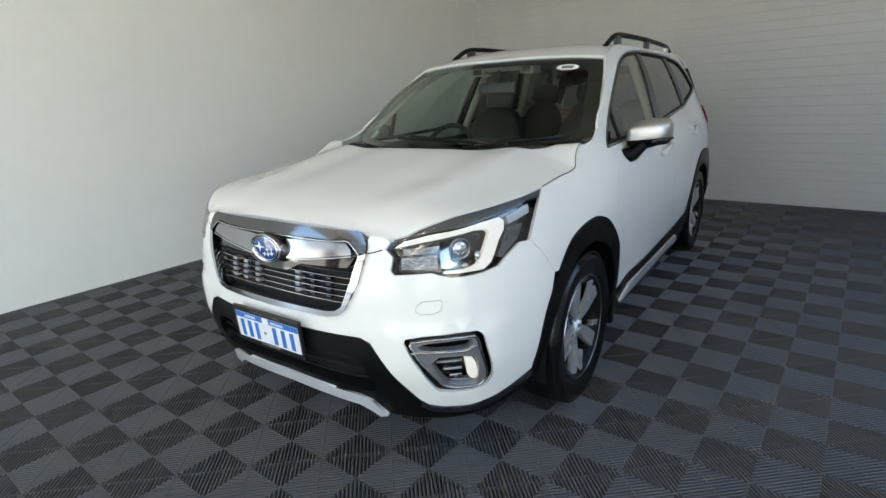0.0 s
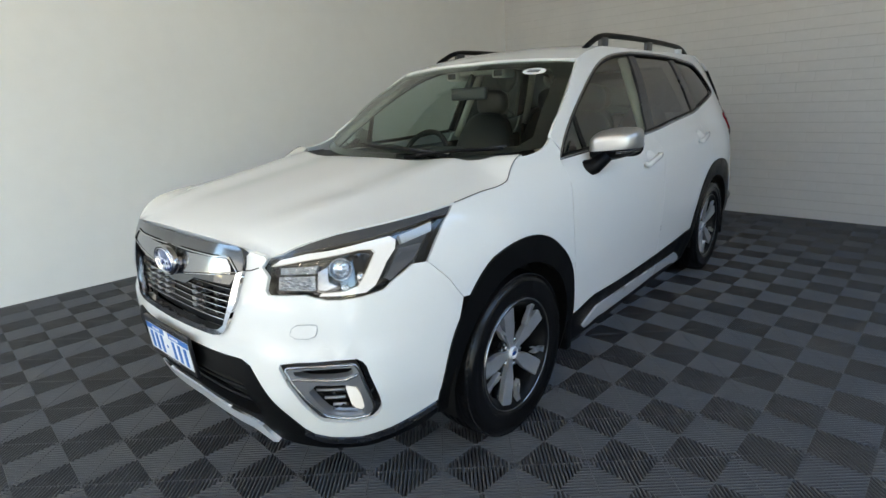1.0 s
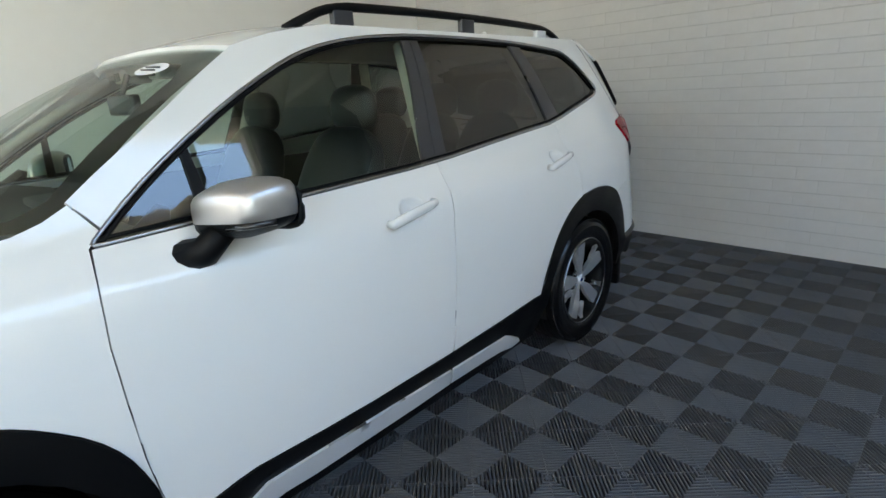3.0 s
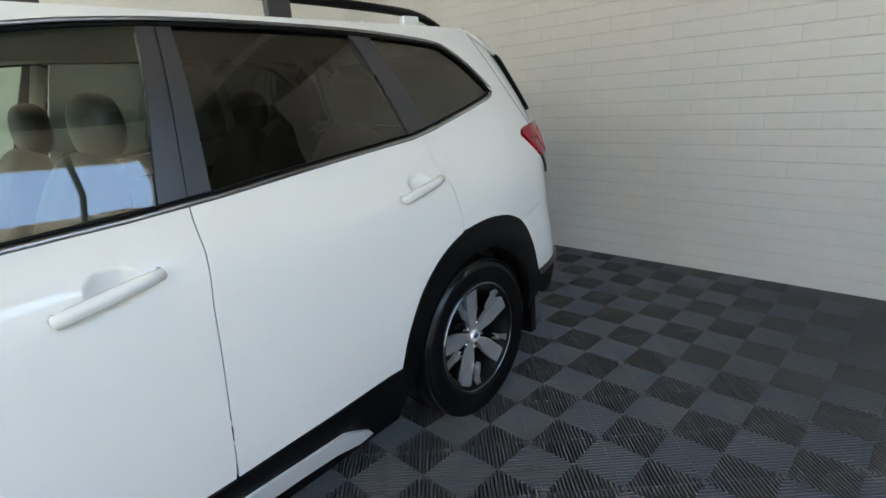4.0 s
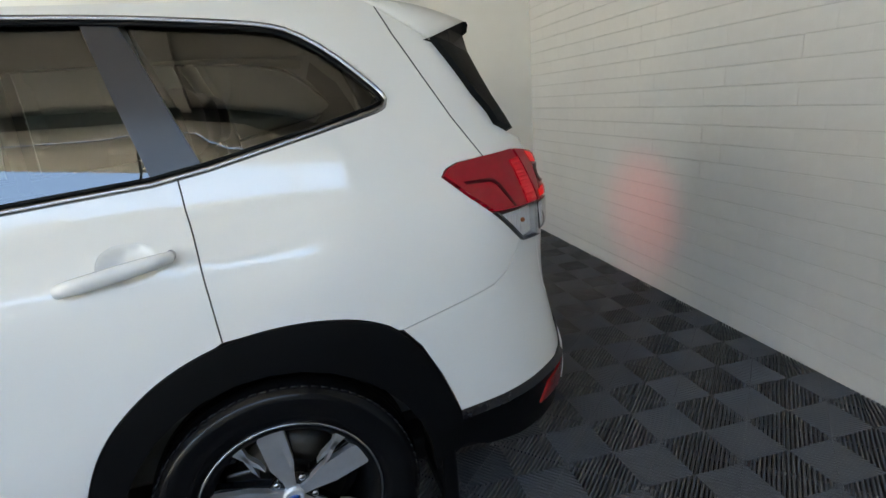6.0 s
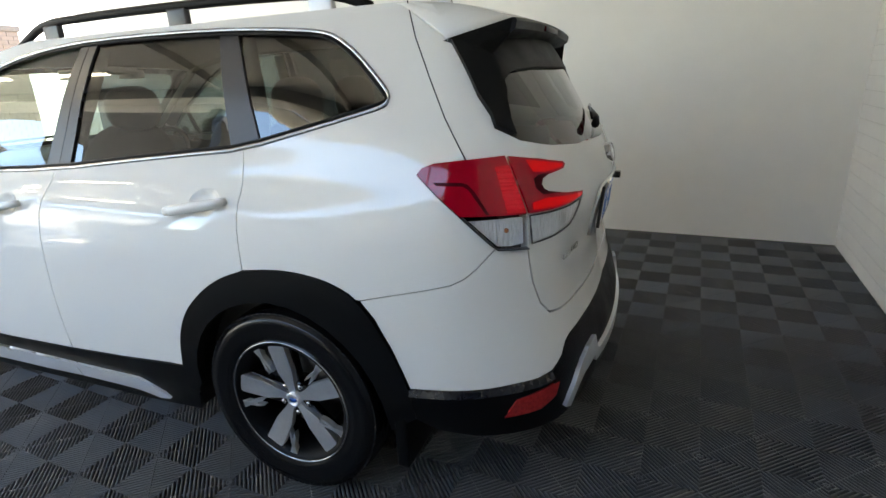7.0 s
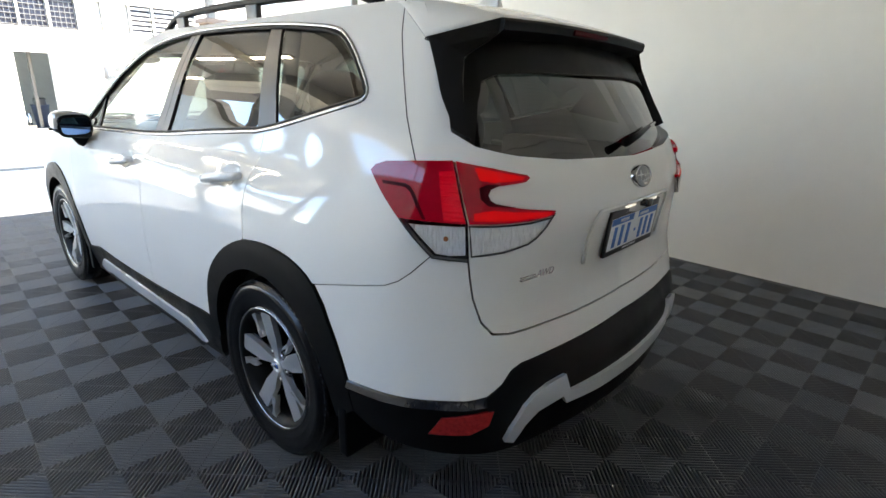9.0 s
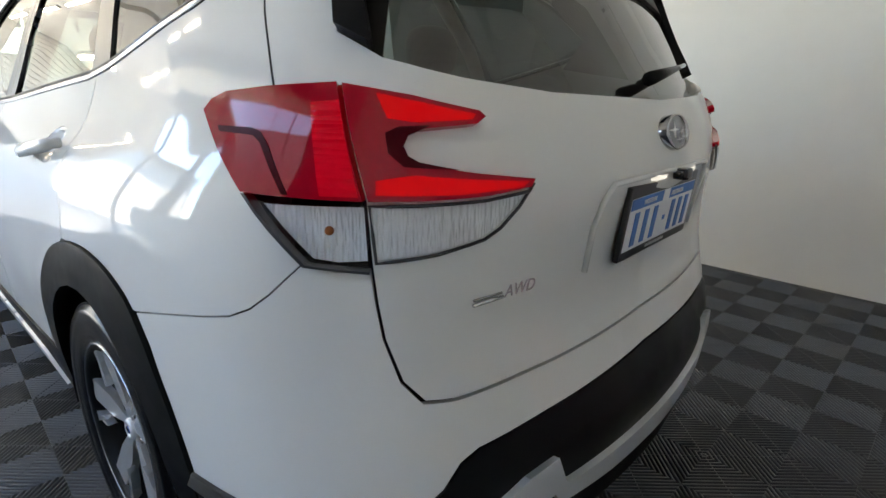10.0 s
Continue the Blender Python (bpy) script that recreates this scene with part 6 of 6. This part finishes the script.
# tubes and purlins under the ceiling
for x in (-2.6, -.9, .8, 2.5, 5.3):
    structure("purlin", box_bm(x - .04, RIGHT_Y, TOP_Z - .16, x + .04, LEFT_Y - .04, TOP_Z - .002), CEILING, "dark steel purlin under the ceiling", "beam")
for x, y in ((4.5, 3.0), (4.5, 1.2), (4.5, -1.2), (6.3, 3.0), (6.3, 1.2), (6.3, -1.2), (8.6, 2.2), (8.6, 4.0), (10.4, 2.2), (10.4, 4.0), (12.2, 2.2), (12.2, 4.0)):
    lt = tagged(new("ceiling_light"), "white fluorescent batten with two lit tubes", "light", group="ceiling lights")
    lt.matrix_world = ROOM @ pose(x, y, TOP_Z - (.022 if x < 7 else .122))
    part("batten", box_bm(-.62, -.06, -.03, .62, .06, .02, bevel=.008), FACADE, lt)
    for s in (-.035, .035):
        part("tube", tube([(-.6, s, -.05), (.6, s, -.05)], .014, sides=10), TUBE, lt)

# ---- floor tiles and bricks, last ----
PITCH, CELL = 0.01489, 0.2
ORIGIN_X, ORIGIN_Y = -0.58990 * CELL, -0.52983 * CELL
FLIP = 0


def clip_strip(c, w, flip):
    """Part of a diagonal band inside the unit cell: corner points in order."""
    poly = [(0, 0), (CELL, 0), (CELL, CELL), (0, CELL)]
    r = math.sqrt(0.5)
    f = (lambda p: (p[0] - p[1]) * r) if flip else (lambda p: (p[0] + p[1] - CELL) * r)
    for s, lim in ((1, c + w / 2), (-1, -(c - w / 2))):
        out = []
        for a, b in zip(poly, poly[1:] + poly[:1]):
            da, db = s * f(a) - lim, s * f(b) - lim
            if da <= 0:
                out.append(a)
            if (da < 0 < db) or (db < 0 < da):
                k = da / (da - db)
                out.append((a[0] + (b[0] - a[0]) * k, a[1] + (b[1] - a[1]) * k))
        poly = out
        if len(poly) < 3:
            return []
    return poly


def tile_geometry(verts, faces, x0, y0):
    """One interlocking tile: four squares of slanting ribs, each turned against its neighbours, on a recessed web."""
    for i in (0, 1):
        for j in (0, 1):
            flip = (i + j + FLIP) % 2
            bands = [(k * PITCH, 0.0098, flip, 0.0) for k in range(-9, 10)]
            bands.append((0.0, 0.0055, 1 - flip, -0.0012))
            for c, w, fl, top in bands:
                poly = clip_strip(c, w, fl)
                if not poly:
                    continue
                n, k = len(poly), len(verts)
                cx, cy = (sum(p[a] for p in poly) / n for a in (0, 1))
                gx, gy = (0.70711, -0.70711) if fl else (0.70711, 0.70711)
                base = 0.0 if fl else CELL * 0.70711
                off = [px * gx + py * gy - base - c for px, py in poly]
                # rounded crown, then upright flanks
                for zz, keep in ((0.0, 0.30), (0.0009, 0.60), (0.0030, 0.86), (0.0060, 1.0), (0.019, 1.0)):
                    ring = [(px - o * (1 - keep) * gx, py - o * (1 - keep) * gy) for (px, py), o in zip(poly, off)]
                    verts.extend((x0 + i * CELL + px, y0 + j * CELL + py, top - zz) for px, py in ring)
                faces.append(tuple(range(k, k + n)))
                for lo in range(0, 4 * n, n):
                    faces.extend((k + lo + a, k + lo + n + a, k + lo + n + (a + 1) % n, k + lo + (a + 1) % n) for a in range(n))


def mesh_of(name, verts, faces, material):
    me = bpy.data.meshes.new(name)
    me.from_pydata(verts, [], faces)
    me.materials.append(material)
    return me


# sheet under the tiles, blackened to stand in for shade in the gaps
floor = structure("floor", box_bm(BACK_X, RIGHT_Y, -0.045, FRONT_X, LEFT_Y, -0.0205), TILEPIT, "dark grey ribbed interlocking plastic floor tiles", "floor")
_v, _f = [], []
tile_geometry(_v, _f, 0, 0)
tile_mesh = mesh_of("tile", _v, _f, TILE)
_rest_v, _rest_f, near = [], [], 0
I0, I1 = math.ceil((BACK_X - ORIGIN_X) / 0.4) - 1, math.floor((FRONT_X - ORIGIN_X) / 0.4)
J0, J1 = math.ceil((RIGHT_Y - ORIGIN_Y) / 0.4) - 1, math.floor((LEFT_Y - ORIGIN_Y) / 0.4)
for i in range(I0, I1 + 1):
    for j in range(J0, J1 + 1):
        x, y = ORIGIN_X + i * 0.4, ORIGIN_Y + j * 0.4
        if x < BACK_X - 0.39 or x + 0.4 > FRONT_X + 0.41 or y < RIGHT_Y - 0.39:
            continue
        inside = x >= BACK_X and y >= RIGHT_Y and x + 0.4 <= FRONT_X and y + 0.4 <= LEFT_Y
        under = -1.7 < x < 1.6 and -2.0 < y < 0.2
        if inside and not under and near < 300 and y > -1.9:
            ob = new("tile", tile_mesh)
            ob.parent = floor
            ob.location = (x, y, 0)
            near += 1
        else:
            v, f = [], []
            tile_geometry(v, f, x, y)
            v = [(min(max(a, BACK_X), FRONT_X), min(max(b, RIGHT_Y), LEFT_Y), c) for a, b, c in v]
            k = len(_rest_v)
            _rest_v.extend(v)
            _rest_f.extend(tuple(q + k for q in face) for face in f)
rest = new("tile_field", mesh_of("tile_field", _rest_v, _rest_f, TILE))
rest.parent = floor
tagged(rest, kind="stuff")

BRICK_L, BRICK_H, JOINT = 0.30, 0.10, 0.0055
bm = box_bm(0, 0, 0, 0.01, BRICK_L - 0.0009, BRICK_H - JOINT)
bmesh.ops.bevel(bm, geom=[e for e in bm.edges if all(v.co.x > 0.005 for v in e.verts) and abs(e.verts[0].co.y - e.verts[1].co.y) > 0.01], offset=0.0012, segments=1, affect="EDGES")
brick_mesh = bpy.data.meshes.new("brick")
bm.to_mesh(brick_mesh)
bm.free()
brick_mesh.materials.append(BRICKPAINT)
_bv, _bf = [], []
rng = random.Random(4)
_src = [tuple(v.co) for v in brick_mesh.vertices]
_srf = [tuple(p.vertices) for p in brick_mesh.polygons]
count = 0
for row in range(int(TOP_Z / BRICK_H)):
    y = RIGHT_Y - (0.15 if row % 2 else 0.0)
    while y < LEFT_Y:
        px, z = BACK_X - 0.01 + rng.uniform(-0.0005, 0.0005), row * BRICK_H
        if count < 300 and -0.6 < y < 3.0 and 0.2 < z < 2.6 and y > RIGHT_Y:
            ob = new("brick", brick_mesh)
            ob.parent = wall_back
            ob.location = (px, y, z)
            count += 1
        else:
            k = len(_bv)
            _bv.extend((px + a, max(y + b, RIGHT_Y), z + c) for a, b, c in _src)
            _bf.extend(tuple(q + k for q in face) for face in _srf)
        y += BRICK_L
more = new("brick_field", mesh_of("brick_field", _bv, _bf, BRICKPAINT))
more.parent = wall_back
tagged(more, kind="stuff")
